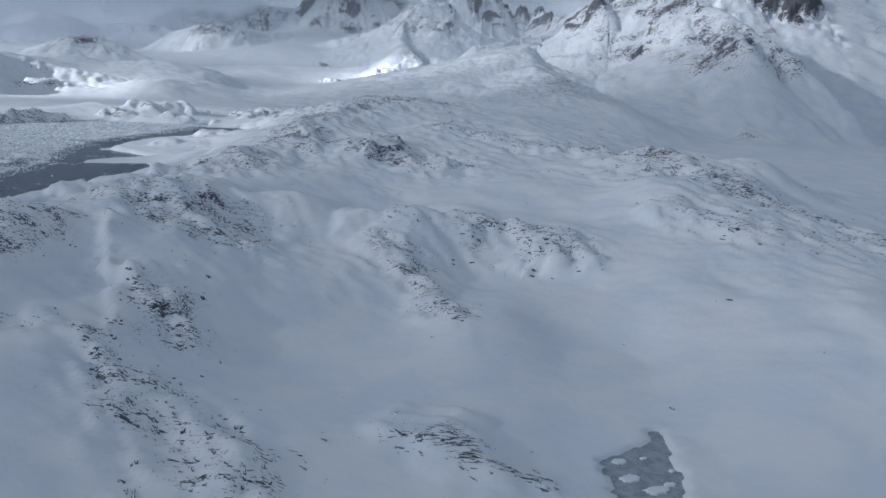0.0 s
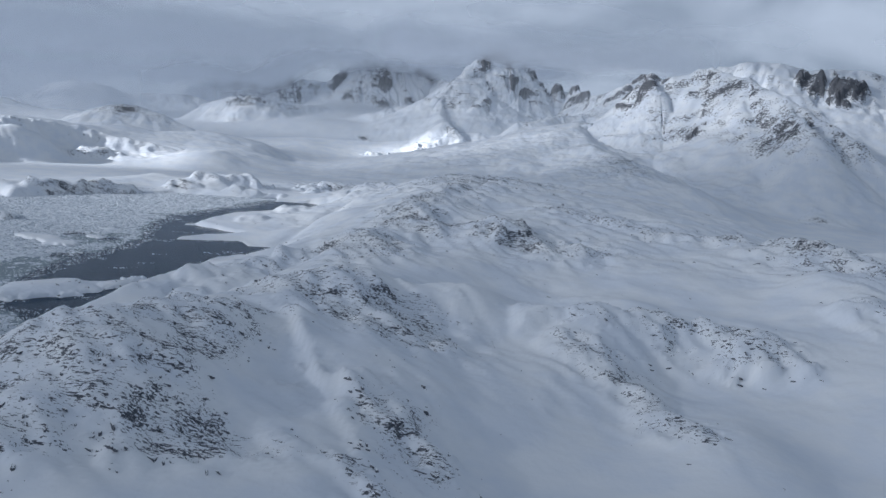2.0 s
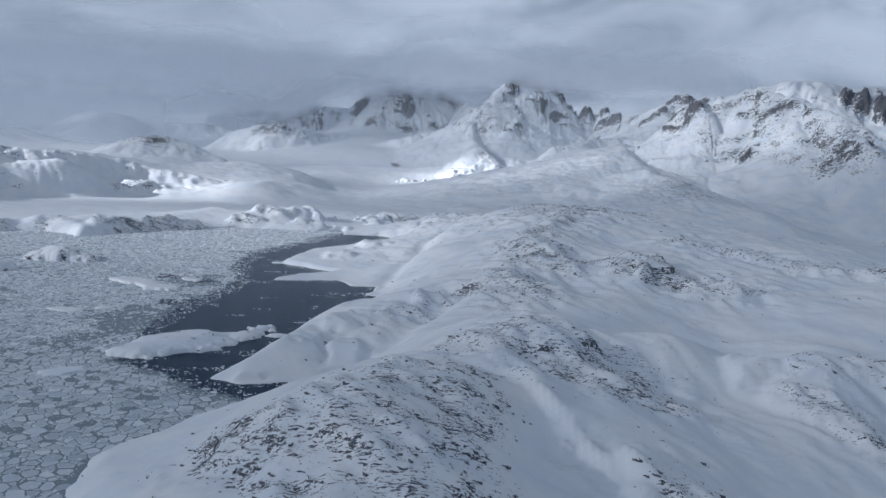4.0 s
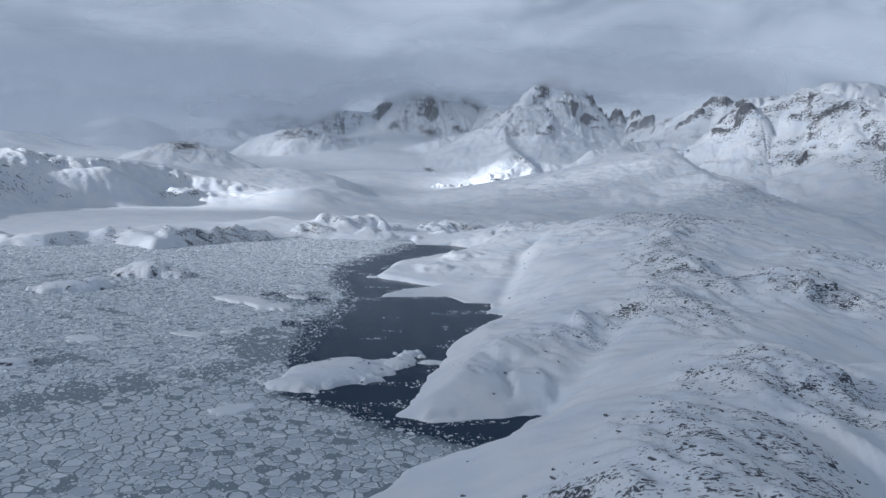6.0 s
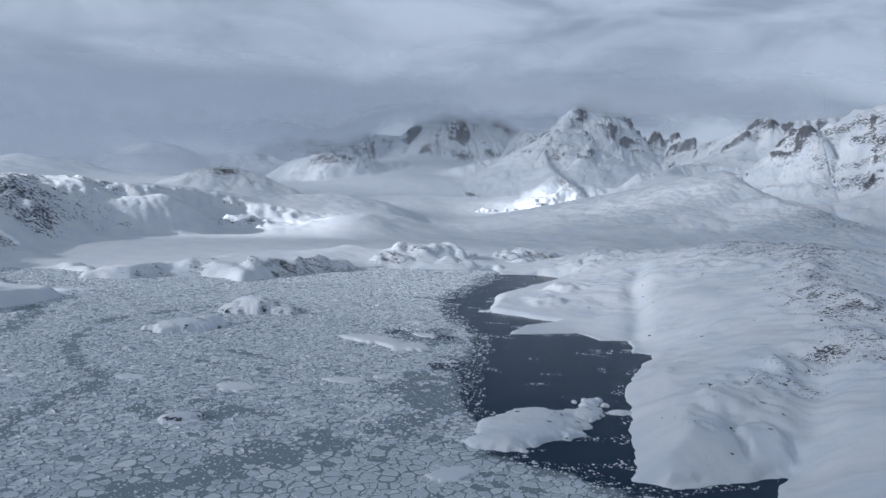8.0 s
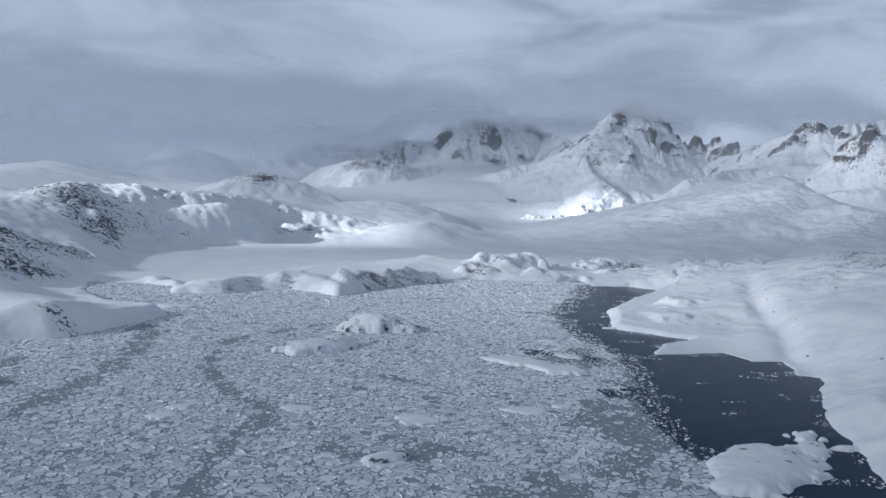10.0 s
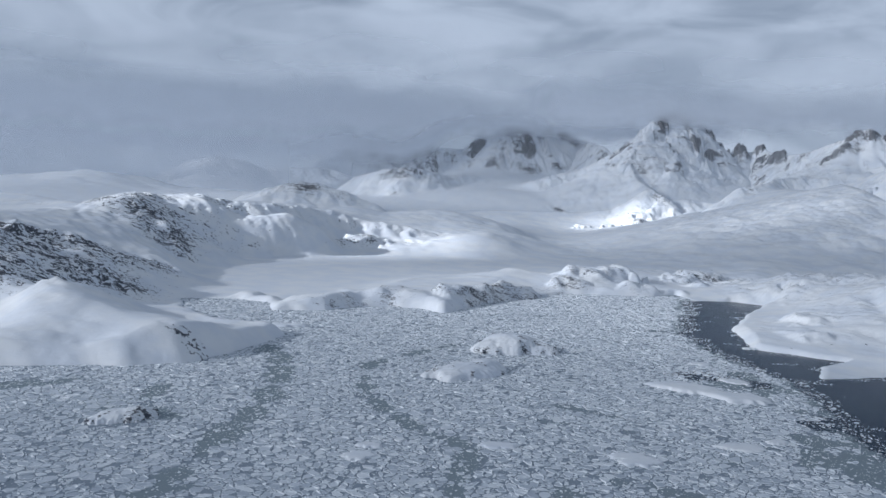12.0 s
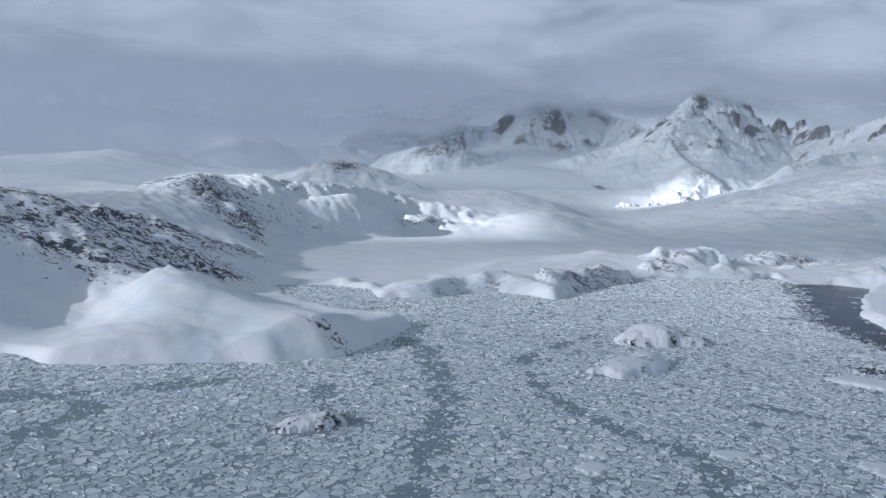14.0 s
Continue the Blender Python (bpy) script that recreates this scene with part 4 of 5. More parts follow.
free = range_of(tree, math_of(tree, 'ADD', free, math_of(tree, 'MULTIPLY', math_of(tree, 'SUBTRACT', noise_of(tree, place, 0.12, 5, 0.65), 0.5), 0.7)), 0.42, 0.60)
packed = node(tree, "ShaderNodeAttribute", attribute_name="packed").outputs["Fac"]
packed = range_of(tree, math_of(tree, 'ADD', packed, math_of(tree, 'MULTIPLY', math_of(tree, 'SUBTRACT', noise_of(tree, place, 0.09, 5, 0.6), 0.5), 0.9)), 0.15, 0.85)
slush = mix_of(tree, packed, (0.255, 0.305, 0.335, 1), (0.28, 0.325, 0.38, 1))
brash = range_of(tree, noise_of(tree, place, 2.2, 4, 0.7), 0.54, 0.66)
slush = mix_of(tree, math_of(tree, 'MULTIPLY', brash, 0.45), slush, (0.5, 0.55, 0.6, 1))
colour = mix_of(tree, free, slush, (0.010, 0.033, 0.066, 1))
ripple = node(tree, "ShaderNodeBump", {"Height": noise_of(tree, place, 0.8, 3), "Strength": 0.12, "Distance": 0.2})
finish(tree, node(tree, "ShaderNodeBsdfPrincipled", {"Base Color": colour, "Roughness": range_of(tree, free, 0, 1, 0.55, 0.18), "Specular IOR Level": 0.09, "IOR": 1.33, "Normal": ripple.outputs[0]}).outputs[0])

LEADS = [
    ([(-402, 567), (-421, 540), (-436, 519), (-439, 498), (-435, 471), (-425, 446), (-417, 431), (-406, 418), (-394, 409), (-395, 389), (-400, 360), (-395, 320)], 6.8),
    ([(-500, 556), (-484, 530), (-474, 495), (-470, 457), (-469, 433), (-473, 407), (-475, 370), (-480, 330)], 8.8),
    ([(-640, 430), (-598, 437), (-569, 450), (-545, 466)], 8.1),
    ([(-600, 370), (-589, 395), (-583, 430)], 9.5),
    ([(-370, 270), (-339, 308), (-330, 322), (-319, 335), (-305, 347), (-289, 357), (-274, 372), (-266, 410), (-259, 445), (-253, 480)], 13.0),
    ([(-228, 338), (-241, 341), (-254, 344), (-268, 360)], 5.4),
    ([(-372, 442), (-342, 433), (-325, 423), (-298, 424), (-280, 412)], 4.7),
    ([(-250, 480), (-262, 455), (-278, 427), (-290, 405)], 10.0),
    ([(-290, 520), (-272, 500), (-262, 505), (-268, 525)], 12.2),
    ([(-320, 640), (-290, 632), (-262, 640)], 4.1),
    ([(-368, 372), (-352, 366), (-338, 372)], 8.1),
    ([(-372, 466), (-355, 460), (-340, 450)], 5.4),
    ([(-511, 462), (-511, 440), (-496, 424)], 6.8),
    ([(-352, 384), (-338, 378), (-322, 372)], 6.8),
    ([(-308, 627), (-288, 634), (-268, 642)], 4.1),
    ([(-299, 356), (-316, 326), (-342, 305)], 6.1),
]


def fitted(x, y):
    """1 where the pack lies as close-fitting plates, 0 where it is broken small."""
    x, y = np.asarray(x, float), np.asarray(y, float)
    return ramp(fbm(x / 70, y / 50, 2, 85) + 1.6 * ramp(np.hypot((x + 270) / 95, (y - 290) / 60), 1.25, 0.7) - 0.45, 0.0, 0.25)


def looseness(x, y):
    """0 in close pack, 1 where the floes have drifted apart."""
    x, y = np.asarray(x, float), np.asarray(y, float)
    loose = np.zeros(x.shape)
    for line, width in LEADS:
        d, _ = to_line(x, y, line)
        loose = np.maximum(loose, ramp(width * (0.85 + 1.1 * fbm(x / 15, y / 15, 3, 81)) - d, 0, 7))
    d, inside = to_line(x, y, WATER, True)
    d = np.where(inside, d, -d) + 7 * fbm(x / 16, y / 16, 3, 83)
    return np.maximum(loose, ramp(d, -9, 4) * 1.0), d


POOLS = [(-289, 524, 17, 11, 0.95), (-268, 512, 9, 9, 0.85), (-262, 452, 13, 14, 0.62)]
sea_x, sea_y = spaced((-9000, -900, 400), (-900, -700, 10), (-700, -120, 2.5), (-120, 9000, 400)), spaced((-9000, 120, 400), (120, 240, 10), (240, 830, 2.5), (830, 9000, 400))
sx, sy = np.meshgrid(sea_x, sea_y)
w_d, w_in = to_line(sx, sy, WATER, True)
free_at = np.clip(0.5 + np.where(w_in, w_d, -w_d) / 24, 0, 1)
# small pools of open water among the floes
for px0, py0, half_x, half_y, how_open in POOLS:
    free_at = np.maximum(free_at, how_open * ramp(np.hypot((sx - px0) / half_x, (sy - py0) / half_y) + 0.5 * fbm(sx / 9, sy / 9, 3, 87), 1.2, 0.6))
packed_at = (1 - looseness(sx, sy)[0]) * (1 - 0.75 * fitted(sx, sy))
sea_mesh, _ = grid_mesh("water", sea_x, sea_y, np.zeros(sx.shape), None, [("open", free_at), ("packed", packed_at)])
sea_mesh.materials.append(mat_water_sheet)
tagged(new("water", sea_mesh), "dark open water and grey slush between ice floes", "sea", kind="structure")

# ---- ice ----
mat_floe, tree = material("grey_floe_ice")
place = node(tree, "ShaderNodeNewGeometry").outputs["Position"]
island = node(tree, "ShaderNodeNewGeometry").outputs["Random Per Island"]
tone = math_of(tree, 'ADD', math_of(tree, 'MULTIPLY', island, 0.6), math_of(tree, 'MULTIPLY', noise_of(tree, place, 0.5, 4, 0.6), 0.5))
colour = mix_of(tree, range_of(tree, tone, 0.2, 0.95), (0.46, 0.51, 0.575, 1), (0.71, 0.75, 0.80, 1))
bump = node(tree, "ShaderNodeBump", {"Height": noise_of(tree, place, 2.2, 4), "Strength": 0.35, "Distance": 0.15})
finish(tree, node(tree, "ShaderNodeBsdfPrincipled", {"Base Color": colour, "Roughness": 0.5, "Normal": bump.outputs[0]}).outputs[0])
mat_rim, tree = material("white_floe_rim")
place = node(tree, "ShaderNodeNewGeometry").outputs["Position"]
colour = mix_of(tree, noise_of(tree, place, 1.3, 4), (0.68, 0.73, 0.78, 1), (0.87, 0.89, 0.91, 1))
finish(tree, node(tree, "ShaderNodeBsdfPrincipled", {"Base Color": colour, "Roughness": 0.6}).outputs[0])

ISLETS = [(-232, 371, 31, 13, 42, 3.6), (-371, 562, 21, 12, 20, 8.5), (-396, 507, 22, 11, 55, 4.2), (-511, 416, 11, 5.5, 12, 3.0), (-351, 364, 8, 4, 35, 2.0), (-210, 405, 5.5, 3, 60, 1.6), (-201, 395, 5, 2.4, 10, 1.0)]


def on_islet(x, y, grow=0.0):
    hit = np.zeros(np.shape(x), bool)
    for ix, iy, a, b, turn, h in ISLETS:
        c, s = np.cos(radians(turn)), np.sin(radians(turn))
        u, v = (x - ix) * c + (y - iy) * s, -(x - ix) * s + (y - iy) * c
        hit |= (u / (a + grow)) ** 2 + (v / (b + grow)) ** 2 < 1
    return hit


def clipped(poly, nx, ny, c):
    """The part of a convex polygon where nx * x + ny * y <= c."""
    out = []
    for (ax, ay), (bx, by) in zip(poly, poly[1:] + poly[:1]):
        da, db = nx * ax + ny * ay - c, nx * bx + ny * by - c
        if da <= 0:
            out.append((ax, ay))
        if (da < 0 < db) or (db < 0 < da):
            t = da / (da - db)
            out.append((ax + t * (bx - ax), ay + t * (by - ay)))
    return out


def floe_mesh(outline, centre, thick, rim, verts, faces, mats, side=0.0, pale=0):
    """A slab of ice, its edge pushed up and paler on one side, added to the lists."""
    n, start, (cx, cy) = len(outline), len(verts), centre
    lift = [rim * max(0.0, math.cos(math.atan2(y - cy, x - cx) - side)) for x, y in outline]
    for scale, high in ((1.0, -0.1), (0.95, 1.0), (0.76, 0.9)):
        verts.extend((cx + (x - cx) * scale, cy + (y - cy) * scale, thick * high + (up if high == 1.0 else 0)) for (x, y), up in zip(outline, lift))
    for ring in range(2):
        for j in range(n):
            k = (j + 1) % n
            a = start + ring * n
            faces.append((a + j, a + k, a + n + k, a + n + j))
            mats.append(1 if ring == 0 or lift[j] > 0.06 else pale)
    faces.append(tuple(start + 2 * n + j for j in range(n)))
    mats.append(pale)


def rounded(poly, shrink, rng, cut=True):
    """A polygon pulled in to its middle, its corners cut."""
    cx, cy = sum(p[0] for p in poly) / len(poly), sum(p[1] for p in poly) / len(poly)
    out = []
    for (ax, ay), (bx, by) in zip(poly, poly[1:] + poly[:1]):
        if math.hypot(bx - ax, by - ay) < 0.3:
            continue
        for t in ((0.12, 0.88) if cut else (rng.uniform(0.2, 0.8),)):
            out.append((cx + (ax + t * (bx - ax) - cx) * shrink, cy + (ay + t * (by - ay) - cy) * shrink))
    return out, (cx, cy)


def mesh_of(name, verts, faces, mats, materials, smooth=False):
    mesh = bpy.data.meshes.new(name)
    mesh.from_pydata(verts, [], faces)
    for m in materials:
        mesh.materials.append(m)
    if mats:
        mesh.polygons.foreach_set("material_index", np.array(mats, np.int32))
    if smooth:
        mesh.polygons.foreach_set("use_smooth", np.ones(len(faces), bool))
    mesh.update()
    return mesh


rng = random.Random(4)
STEP = 2.1
seeds, keys = {}, []
for i in range(int(510 / STEP)):
    for j in range(int(612 / STEP)):
        gx, gy = -668 + i * STEP, 184 + j * STEP
        whole = fitted(gx, gy) > 0.5
        seeds[i, j] = [(gx + rng.random() * STEP, gy + rng.random() * STEP, (2.6 if whole else 1.6) * rng.random() ** 3 * STEP * STEP) for k in range(rng.choice((0, 1, 1, 1, 2) if whole else (1, 2, 2, 3, 3)))]
        keys += [(i, j, k) for k in range(len(seeds[i, j]))]
px, py = np.array([seeds[i, j][k][0] for i, j, k in keys]), np.array([seeds[i, j][k][1] for i, j, k in keys])
inland_at = from_shore(px, py)
loose_at, water_at = looseness(px, py)
usable = (inland_at < -0.6) & (py > np.minimum(236 + 0.27 * np.maximum(-px - 200, 0), 185 + 0.53 * np.maximum(-px - 200, 0))) & ~on_islet(px, py, 0.5) & (water_at < 12)
cells = []
for key, ok, loose, water, x0, y0 in zip(keys, usable, loose_at, water_at, px, py):
    if not ok:
        continue
    if loose > 0.5 and rng.random() > (0.16 if water < 0 else 0.22 * max(0.0, 1 - water / 10)):
        continue
    i, j, k = key
    x, y, w = seeds[i, j][k]
    whole = fitted(x, y) > 0.5
    poly = [(x - 1.6 * STEP, y - 1.6 * STEP), (x + 1.6 * STEP, y - 1.6 * STEP), (x + 1.6 * STEP, y + 1.6 * STEP), (x - 1.6 * STEP, y + 1.6 * STEP)]
    for di in (-2, -1, 0, 1, 2) if whole else (-1, 0, 1):
        for dj in (-2, -1, 0, 1, 2) if whole else (-1, 0, 1):
            for kk, (ox, oy, ow) in enumerate(seeds.get((i + di, j + dj), ())):
                if (di or dj or kk != k) and poly:
                    poly = clipped(poly, ox - x, oy - y, 0.5 * (ox * ox + oy * oy - x * x - y * y + w - ow))
    if len(poly) < 3:
        continue
    if rng.random() < (0.09 if whole else 0.06):
        continue
    shrink = rng.uniform(0.74, 0.93) if whole else rng.uniform(0.84, 0.995)
    shrink *= 1 - 0.4 * loose
    outline, centre = rounded(poly, shrink, rng, whole)
    if len(outline) < (5 if whole else 4):
        continue
    cells.append((x0, y0, outline, centre, 0.05 + 0.16 * rng.random() ** 2, (0.12 if whole else 0.5) * rng.random() ** 2, rng.random() * 6.28, 0 if rng.random() < (0.94 if whole else 0.8) else 1))

# the floes of the near pack lie singly, the rest as one field
near = sorted(range(len(cells)), key=lambda k: math.hypot(cells[k][0] + 285, cells[k][1] - 318))[:290]
single = set(near)
verts, faces, mats = [], [], []
for k, (x0, y0, outline, centre, thick, rim, side, pale) in enumerate(cells):
    if k in single:
        v, f, m = [], [], []
        floe_mesh([(x - centre[0], y - centre[1]) for x, y in outline], (0, 0), thick, rim, v, f, m, side, pale)
        floe = new("ice_floe", mesh_of("ice_floe", v, f, m, [mat_floe, mat_rim]))
        floe.location = (centre[0], centre[1], 0)
        tagged(floe, "flat grey ice floe with a raised white rim", "ice floe", "floes of the pack ice")
    else:
        floe_mesh(outline, centre, thick, rim, verts, faces, mats, side, pale)

# brash: crumbs of ice strewn in the leads and along the edge of the open water
for n in range(200000):
    x, y = rng.uniform(-640, -160), rng.uniform(188, 790)
    cells.append((x, y))
crumbs = np.array([c[:2] for c in cells[-200000:]])
c_in = from_shore(crumbs[:, 0], crumbs[:, 1])
c_loose, c_water = looseness(crumbs[:, 0], crumbs[:, 1])
streak = fbm(crumbs[:, 0] / 30, crumbs[:, 1] / 12, 3, 91)
for (x, y), inland, loose, water, s in zip(crumbs, c_in, c_loose, c_water, streak):
    if inland > -0.4 or (loose < 0.3 and rng.random() > 0.7) or (loose > 0.6 and water < -6 and s < 0.05 and rng.random() > 0.55) or y < min(236 + 0.27 * max(-x - 200, 0), 185 + 0.53 * max(-x - 200, 0)):
        continue
    if water > 9 and not (s > 0.36 or (inland > -5 and s > 0.1)):
        continue
    size, sides, turn = 0.10 + 0.5 * rng.random() ** 4, rng.choice((4, 5, 6)), rng.random() * 6
    base = len(verts)
    high = 0.06 + 0.3 * size * rng.random()
    for z, k in ((-0.05, 1.0), (high, 0.7)):
        for j in range(sides):
            a = turn + 2 * math.pi * j / sides
            verts.append((x + size * k * math.cos(a) * (0.8 + 0.4 * ((j * 7) % 3) / 2), y + size * k * math.sin(a), z))
    for j in range(sides):
        k = (j + 1) % sides
        faces.append((base + j, base + k, base + sides + k, base + sides + j))
        mats.append(1)
    faces.append(tuple(base + sides + j for j in range(sides)))
    mats.append(1)
pack = new("pack_ice", mesh_of("pack_ice", verts, faces, mats, [mat_floe, mat_rim]))
tagged(pack, "close pack of small grey floes and brash ice", "pack ice", kind="stuff")

# ---- islets ----
def dome(name, cx, cy, a, b, turn, h, label, rock, seed, category="islet", flat=2.0, mat=None):
    """A snow-capped rock in the ice, as a ragged dome of rings."""
    rings, spokes = 22, 72
    c, s = math.cos(radians(turn)), math.sin(radians(turn))
    verts, rocks = [], []
    for i in range(rings + 1):
        q = i / rings
        for j in range(spokes):
            t = 2 * math.pi * j / spokes
            wob = 1 + 0.5 * float(fbm(np.array(seed + 1.9 * math.cos(t)), np.array(1.9 * math.sin(t)), 4, 7, 0.6))
            far_out = 1 + (wob - 1) * q ** 2
            u, v = a * q * far_out * math.cos(t), b * q * far_out * math.sin(t)
            x, y = u * c - v * s, u * s + v * c
            lump = float(fbm(np.array((x + cx) / 9.0), np.array((y + cy) / 7.0), 4, 19))
            z = h * max(1 - q ** flat, 0) ** 0.75 * (1 + 0.3 * lump) + 0.25 * min(1, (1 - q) * 8) - (0.4 if i == rings else 0)
            verts.append((x, y, z))
            rocks.append(rock * (0.5 + 1.2 * lump) + (0.12 if q > 0.8 else 0))
    faces = [(i * spokes + j, (i + 1) * spokes + j, (i + 1) * spokes + (j + 1) % spokes, i * spokes + (j + 1) % spokes) for i in range(1, rings) for j in range(spokes)]
    faces += [(spokes + j, spokes + (j + 1) % spokes, 0) for j in range(spokes)]
    mesh = mesh_of(name, verts, faces, [], [mat or mat_land], True)
    layer = mesh.attributes.new("rock", 'FLOAT', 'POINT')
    layer.data.foreach_set("value", np.array(rocks, np.float32))
    ob = new(name, mesh)
    ob.location = (cx, cy, 0)
    return tagged(ob, label, category)


def islet(lobes, label, rock, step=0.55, grain=7.0, category="islet"):
    """A rock in the ice under its snow: a small height field over rounded lobes (x, y, half-length, half-width, turn, height)."""
    cx, cy = lobes[0][0], lobes[0][1]
    reach = max(math.hypot(l[0] - cx, l[1] - cy) + l[2] * 1.35 for l in lobes)
    lines = np.arange(-reach, reach + step, step)
    gx, gy = np.meshgrid(lines, lines)
    wx, wy = gx + cx, gy + cy
    z = np.full(gx.shape, -1.0)
    for lx, ly, a, b, turn, h in lobes:
        c, s = math.cos(radians(turn)), math.sin(radians(turn))
        u, v = (wx - lx) * c + (wy - ly) * s, -(wx - lx) * s + (wy - ly) * c
        q = np.hypot(u / a, v / b) * (1 + 0.30 * fbm(wx / (0.8 * b), wy / (0.8 * b), 4, 29, 0.55))
        top = np.where(q < 1, h * np.maximum(1 - q * q, 0) ** 0.62, -3.0 * (q - 1))
        z = np.maximum(z, top) + 0.12 * h * np.exp(-np.abs(z - top) / (0.15 * h + 0.1)) * (z > 0)
    body = ramp(z, 0.1, 1.2)
    lumps = fbm(wx / grain, wy / grain, 4, 19)
    z = z + body * (0.12 * lumps * np.minimum(z, 5) + rock * 0.22 * np.abs(fbm(wx / 2.6, wy / 2.0, 3, 39)))
    z = np.where(z > 0, z + 0.25 * ramp(z, 0, 0.3), z)
    sy_, sx_ = np.gradient(z, lines, lines)
    bareness = rock * (0.42 + 0.9 * lumps) + 0.25 * rock * ramp(np.hypot(sx_, sy_), 0.5, 1.0)
    keep = np.maximum.reduce([z[1:, 1:], z[:-1, 1:], z[1:, :-1], z[:-1, :-1]]) > -0.4
    mesh, _ = grid_mesh("islet", lines, lines, z, keep, [("rock", bareness)])
    mesh.materials.append(mat_land)
    ob = new("islet", mesh)
    ob.location = (cx, cy, 0)
    if rock > 0.3:
        ROCKY.append((ob, lines, z, bareness))
    return tagged(ob, label, category)


ROCKY = []
islet([(-236, 373, 25, 14, 48, 3.4), (-247, 357, 11, 8, 30, 2.6), (-214, 391, 10, 5.5, 60, 2.0), (-220, 377, 7, 4.5, 30, 1.4)], "long low snow-covered islet in dark open water", 0.35)
islet([(-373, 562, 17, 14, 10, 8.0), (-358, 560, 9, 9, 0, 4.5), (-384, 556, 9, 8, 30, 5.0)], "round snow-capped rock islet frozen into the pack ice", 0.62)
islet([(-395, 506, 20, 11, 42, 4.2), (-387, 516, 9, 8, 20, 4.6)], "low snowy islet beside a taller one in the ice", 0.6)
islet([(-510, 420, 11, 5.5, 32, 2.8), (-506, 422, 6, 3.6, 40, 3.4)], "small dark rock islet with a snow cap in the floes", 0.85, 0.35, 4.0)
islet([(-351, 364, 8, 4, 35, 2.0)], "small snowy skerry among the ice floes", 0.7, 0.35, 4.0)
islet([(-210, 405, 5.5, 3, 60, 1.6)], "small rough lump of snowy ice in open water", 0.1, 0.3, 3.0)
islet([(-201, 395, 5, 2.4, 10, 1.0)], "small flat snow-covered ice piece in open water", 0.0, 0.3, 3.0)

for x, y, a, b, h in ((-213, 401, 2.6, 1.8, 1.5), (-207, 408, 2.2, 1.6, 1.8), (-205, 403, 1.7, 1.2, 1.0), (-212, 408, 1.5, 1.2, 1.3), (-216, 406, 1.4, 1.0, 0.8)):
    dome("ice_lump", x, y, a, b, 7 * x, h, "rough white lump of ice beside a snowy islet", 0.0, x, "ice lump")

# large snow-covered floes
for number, (x, y, a, b, turn) in enumerate(((-302, 498, 15, 8, 155), (-284, 486, 13, 7.5, 160), (-276, 515, 7, 4, 150), (-281, 549, 6, 3, 10), (-262, 328, 8, 5, 40), (-304, 422, 7, 3.5, 10), (-290, 429, 4, 2.4, 20),
                                              (-350, 361, 6, 3, 20), (-342, 402, 7, 4, 10), (-344, 406, 7, 4, 5), (-305, 421, 8, 4, 5), (-385, 411, 6, 3.2, 5), (-428, 395, 5, 4, 20), (-426, 405, 4, 2.6, 0), (-494, 597, 12, 4, 10), (-241, 594, 5, 2.5, 10))):
    dome("snow_floe", x, y, a, b, turn, 1.3 if a > 10 else 0.45, "large flat floe covered with white snow", 0.0, 50 + 2.3 * number, "ice floe", 6.0)
mat_pond, tree = material("grey_pond_ice")
place = node(tree, "ShaderNodeNewGeometry").outputs["Position"]
wet = range_of(tree, noise_of(tree, place, 0.35, 5, 0.6), 0.35, 0.65)
colour = mix_of(tree, wet, (0.24, 0.275, 0.31, 1), (0.38, 0.42, 0.46, 1))
colour = mix_of(tree, math_of(tree, 'MULTIPLY', range_of(tree, noise_of(tree, place, 2.6, 4, 0.7), 0.52, 0.66), 0.6), colour, (0.62, 0.66, 0.70, 1))
finish(tree, node(tree, "ShaderNodeBsdfPrincipled", {"Base Color": colour, "Roughness": 0.45}).outputs[0])
pond_x, pond_y = spaced((30, 68, 2)), spaced((126, 190, 2))
px_, py_ = np.meshgrid(pond_x, pond_y)
pond_ice, _ = grid_mesh("pond_ice", pond_x, pond_y, 0.05 + 0.03 * fbm(px_ / 5, py_ / 5, 2, 59))
pond_ice.materials.append(mat_pond)
tagged(new("pond_ice", pond_ice), "grey wet ice of a small frozen pond", "pond", kind="structure")
for x, y, a, b in ((45, 156, 2.4, 1.4), (49.5, 151.5, 2.8, 1.6), (53, 154, 1.5, 0.8), (44, 163, 1.8, 1.2), (50, 165, 0.9, 0.5), (55, 160, 0.8, 0.6)):
    dome("pond_floe", x, y, a, b, 20, 0.2, "small white ice plate on a frozen pond", 0.0, x, "ice floe", 6.0)

# ---- loose rock ----
mat_stone, tree = material("bare_gneiss")
place = node(tree, "ShaderNodeNewGeometry").outputs["Position"]
up = node(tree, "ShaderNodeSeparateXYZ", {0: node(tree, "ShaderNodeNewGeometry").outputs["Normal"]}).outputs[2]
stone = mix_of(tree, noise_of(tree, place, 0.9, 5, 0.7), ROCK_DARK, ROCK_PALE)
dusted = range_of(tree, math_of(tree, 'ADD', up, math_of(tree, 'MULTIPLY', noise_of(tree, place, 1.4, 4), 0.7)), 1.10, 1.28)
bump = node(tree, "ShaderNodeBump", {"Height": noise_of(tree, place, 2.5, 5), "Strength": 0.6, "Distance": 0.3})
finish(tree, node(tree, "ShaderNodeBsdfPrincipled", {"Base Color": mix_of(tree, dusted, stone, SNOW), "Roughness": 0.85, "Normal": bump.outputs[0]}).outputs[0])


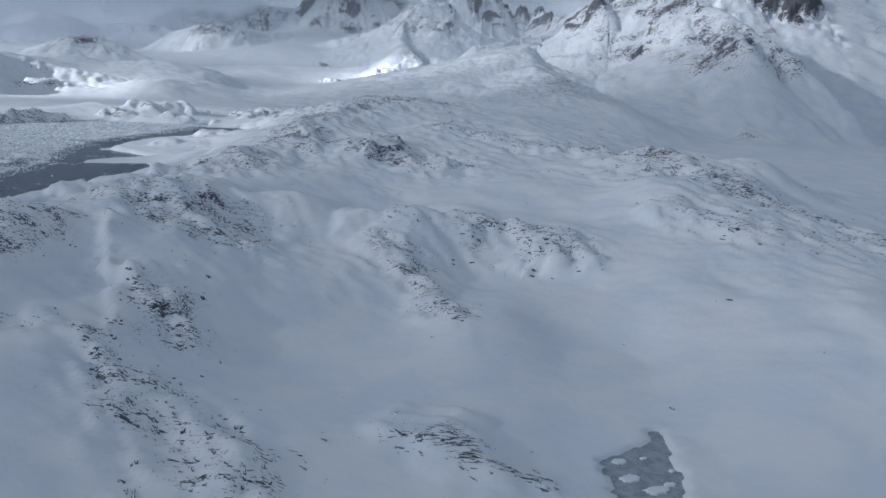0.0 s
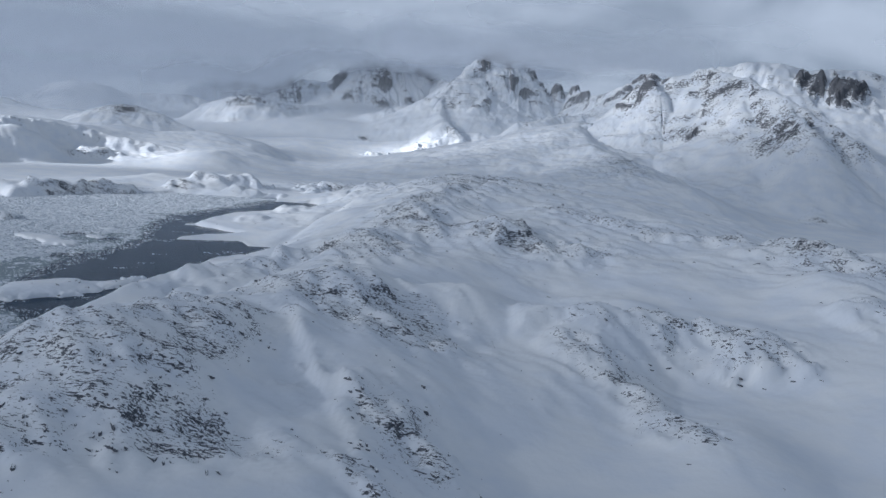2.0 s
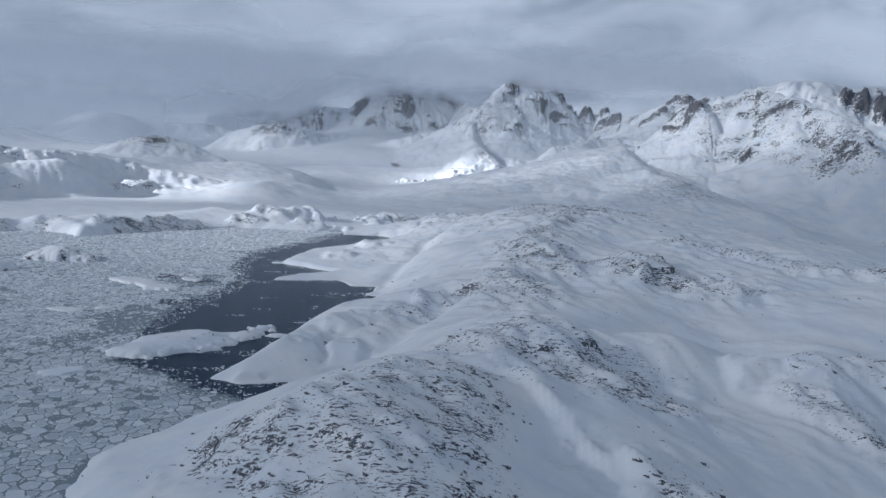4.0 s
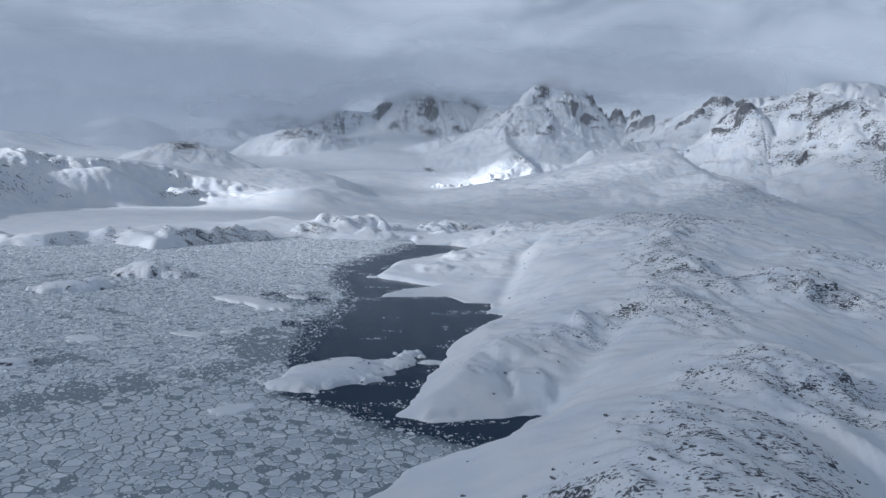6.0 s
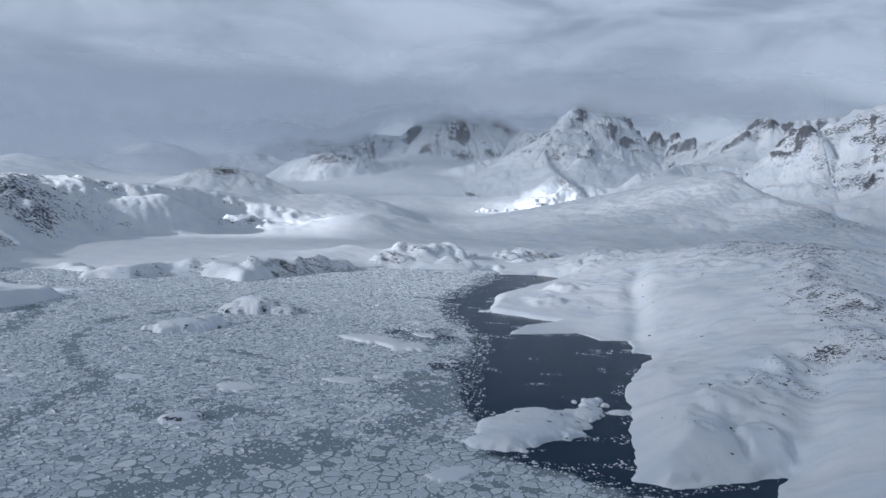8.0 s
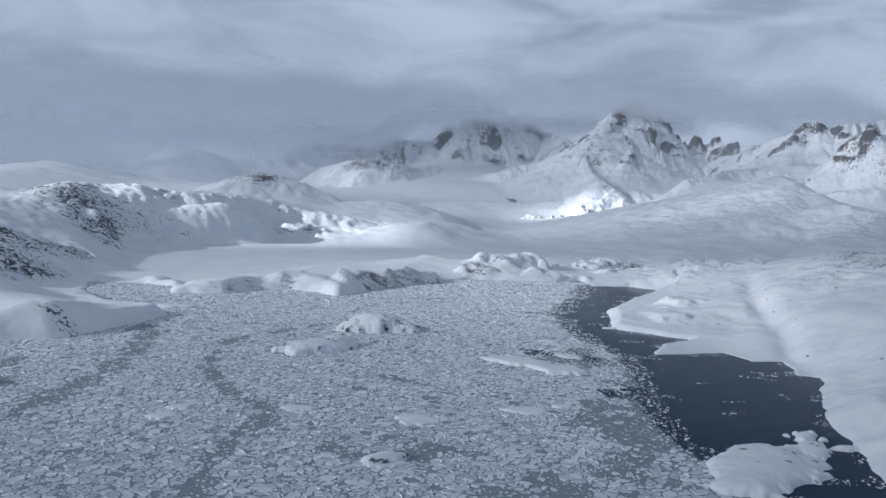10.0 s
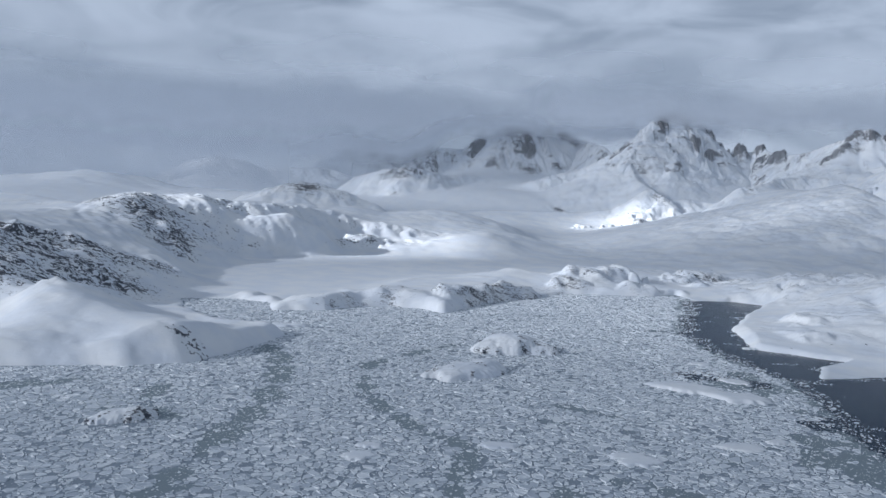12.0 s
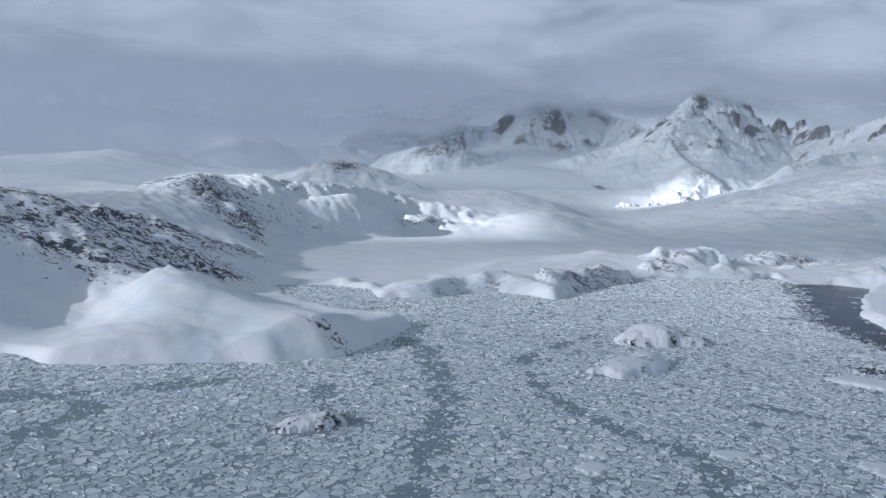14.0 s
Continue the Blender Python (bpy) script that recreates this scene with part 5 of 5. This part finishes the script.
def height_at(x, y):
    """The land's height and bareness at places, between the grid's lines."""
    i = np.clip(np.searchsorted(XS, x) - 1, 0, len(XS) - 2)
    j = np.clip(np.searchsorted(YS, y) - 1, 0, len(YS) - 2)
    u, v = (x - XS[i]) / (XS[i + 1] - XS[i]), (y - YS[j]) / (YS[j + 1] - YS[j])
    def blend(field):
        return (field[j, i] * (1 - u) + field[j, i + 1] * u) * (1 - v) + (field[j + 1, i] * (1 - u) + field[j + 1, i + 1] * u) * v
    return blend(Z), blend(ROCK)


def slab(size, rng):
    """An angular, tilted slab of rock about its own middle: vertices and faces."""
    a, b, c = size * rng.uniform(0.9, 1.6), size * rng.uniform(0.3, 0.55), size * rng.uniform(0.22, 0.42)
    tilt, turn = rng.uniform(-0.35, 0.35), radians(-52 + rng.gauss(0, 22))
    out = []
    for z, k in ((-1.2, 1.15), (0.35, 1.0), (1.0, 0.6)):
        for sx, sy in ((-1, -0.7), (0.1, -1), (1, -0.5), (0.8, 0.8), (-0.3, 1), (-1, 0.5)):
            x, y, h = a * k * sx * rng.uniform(0.75, 1.1), b * k * sy * rng.uniform(0.75, 1.1), c * z
            h += x * tilt * 0.4
            out.append((x * math.cos(turn) - y * math.sin(turn), x * math.sin(turn) + y * math.cos(turn), h))
    rim = [(r * 6 + j, r * 6 + (j + 1) % 6, r * 6 + 6 + (j + 1) % 6, r * 6 + 6 + j) for r in (0, 1) for j in range(6)]
    return out, rim + [tuple(range(12, 18))]


stone_rng = random.Random(11)
tries = 170000
tx_, ty_ = np.array([stone_rng.uniform(-240, 240) for _ in range(tries)]), np.array([90 + 600 * stone_rng.random() ** 1.6 for _ in range(tries)])
z_, bare_ = height_at(tx_, ty_)
ux, uy = 0.62 * tx_ - 0.79 * ty_, 0.79 * tx_ + 0.62 * ty_
chance = ramp(bare_ + 0.75 * fbm(ux / 18, uy / 5, 3, 97) + 0.5 * fbm(ux / 6, uy / 2, 2, 95), 0.45, 0.68)
draw = np.array([stone_rng.random() for _ in range(tries)])
chosen = np.nonzero((draw < 0.42 * chance) & (z_ > 1.5))[0]
order = chosen[np.argsort(np.hypot(tx_[chosen] + 110, ty_[chosen] - 190))]
peninsula = bpy.data.objects["ground"]
kinds = []
for _ in range(12):
    v, f = slab(1.0, stone_rng)
    kinds.append(mesh_of("rock_slab", v, f, [], [mat_stone]))
verts, faces = [], []
for count, k in enumerate(order):
    size = 0.2 + 0.75 * stone_rng.random() ** 3
    if count < 280:
        rock = new("rock_slab", kinds[count % 12])
        rock.parent = peninsula
        rock.location = (tx_[k], ty_[k], z_[k])
        rock.scale = (size, size, size)
        rock.rotation_euler = (0, 0, stone_rng.gauss(0, 0.3))
    else:
        v, f = slab(size, stone_rng)
        base = len(verts)
        verts.extend((x + tx_[k], y + ty_[k], h + z_[k]) for x, y, h in v)
        faces.extend(tuple(base + q for q in face) for face in f)
tagged(new("rock_field", mesh_of("rock_field", verts, faces, [], [mat_stone])), "dark angular rock slabs strewn through wind-packed snow", "rocks", kind="stuff")


# single rocks that stand out of the islets' snow
for ob, lines, z, bareness in ROCKY:
    rows_, cols_ = np.nonzero((z > 0.6) & (bareness > np.quantile(bareness[z > 0.6], 0.8)))
    for pick in stone_rng.sample(range(len(rows_)), 14):
        r, c = rows_[pick], cols_[pick]
        rock = new("rock", kinds[stone_rng.randrange(12)])
        rock.parent = ob
        rock.location = (lines[c], lines[r], z[r, c])
        size = stone_rng.uniform(0.4, 1.1)
        rock.scale = (size, size, size)
        rock.rotation_euler = (0, 0, stone_rng.uniform(0, 6.28))
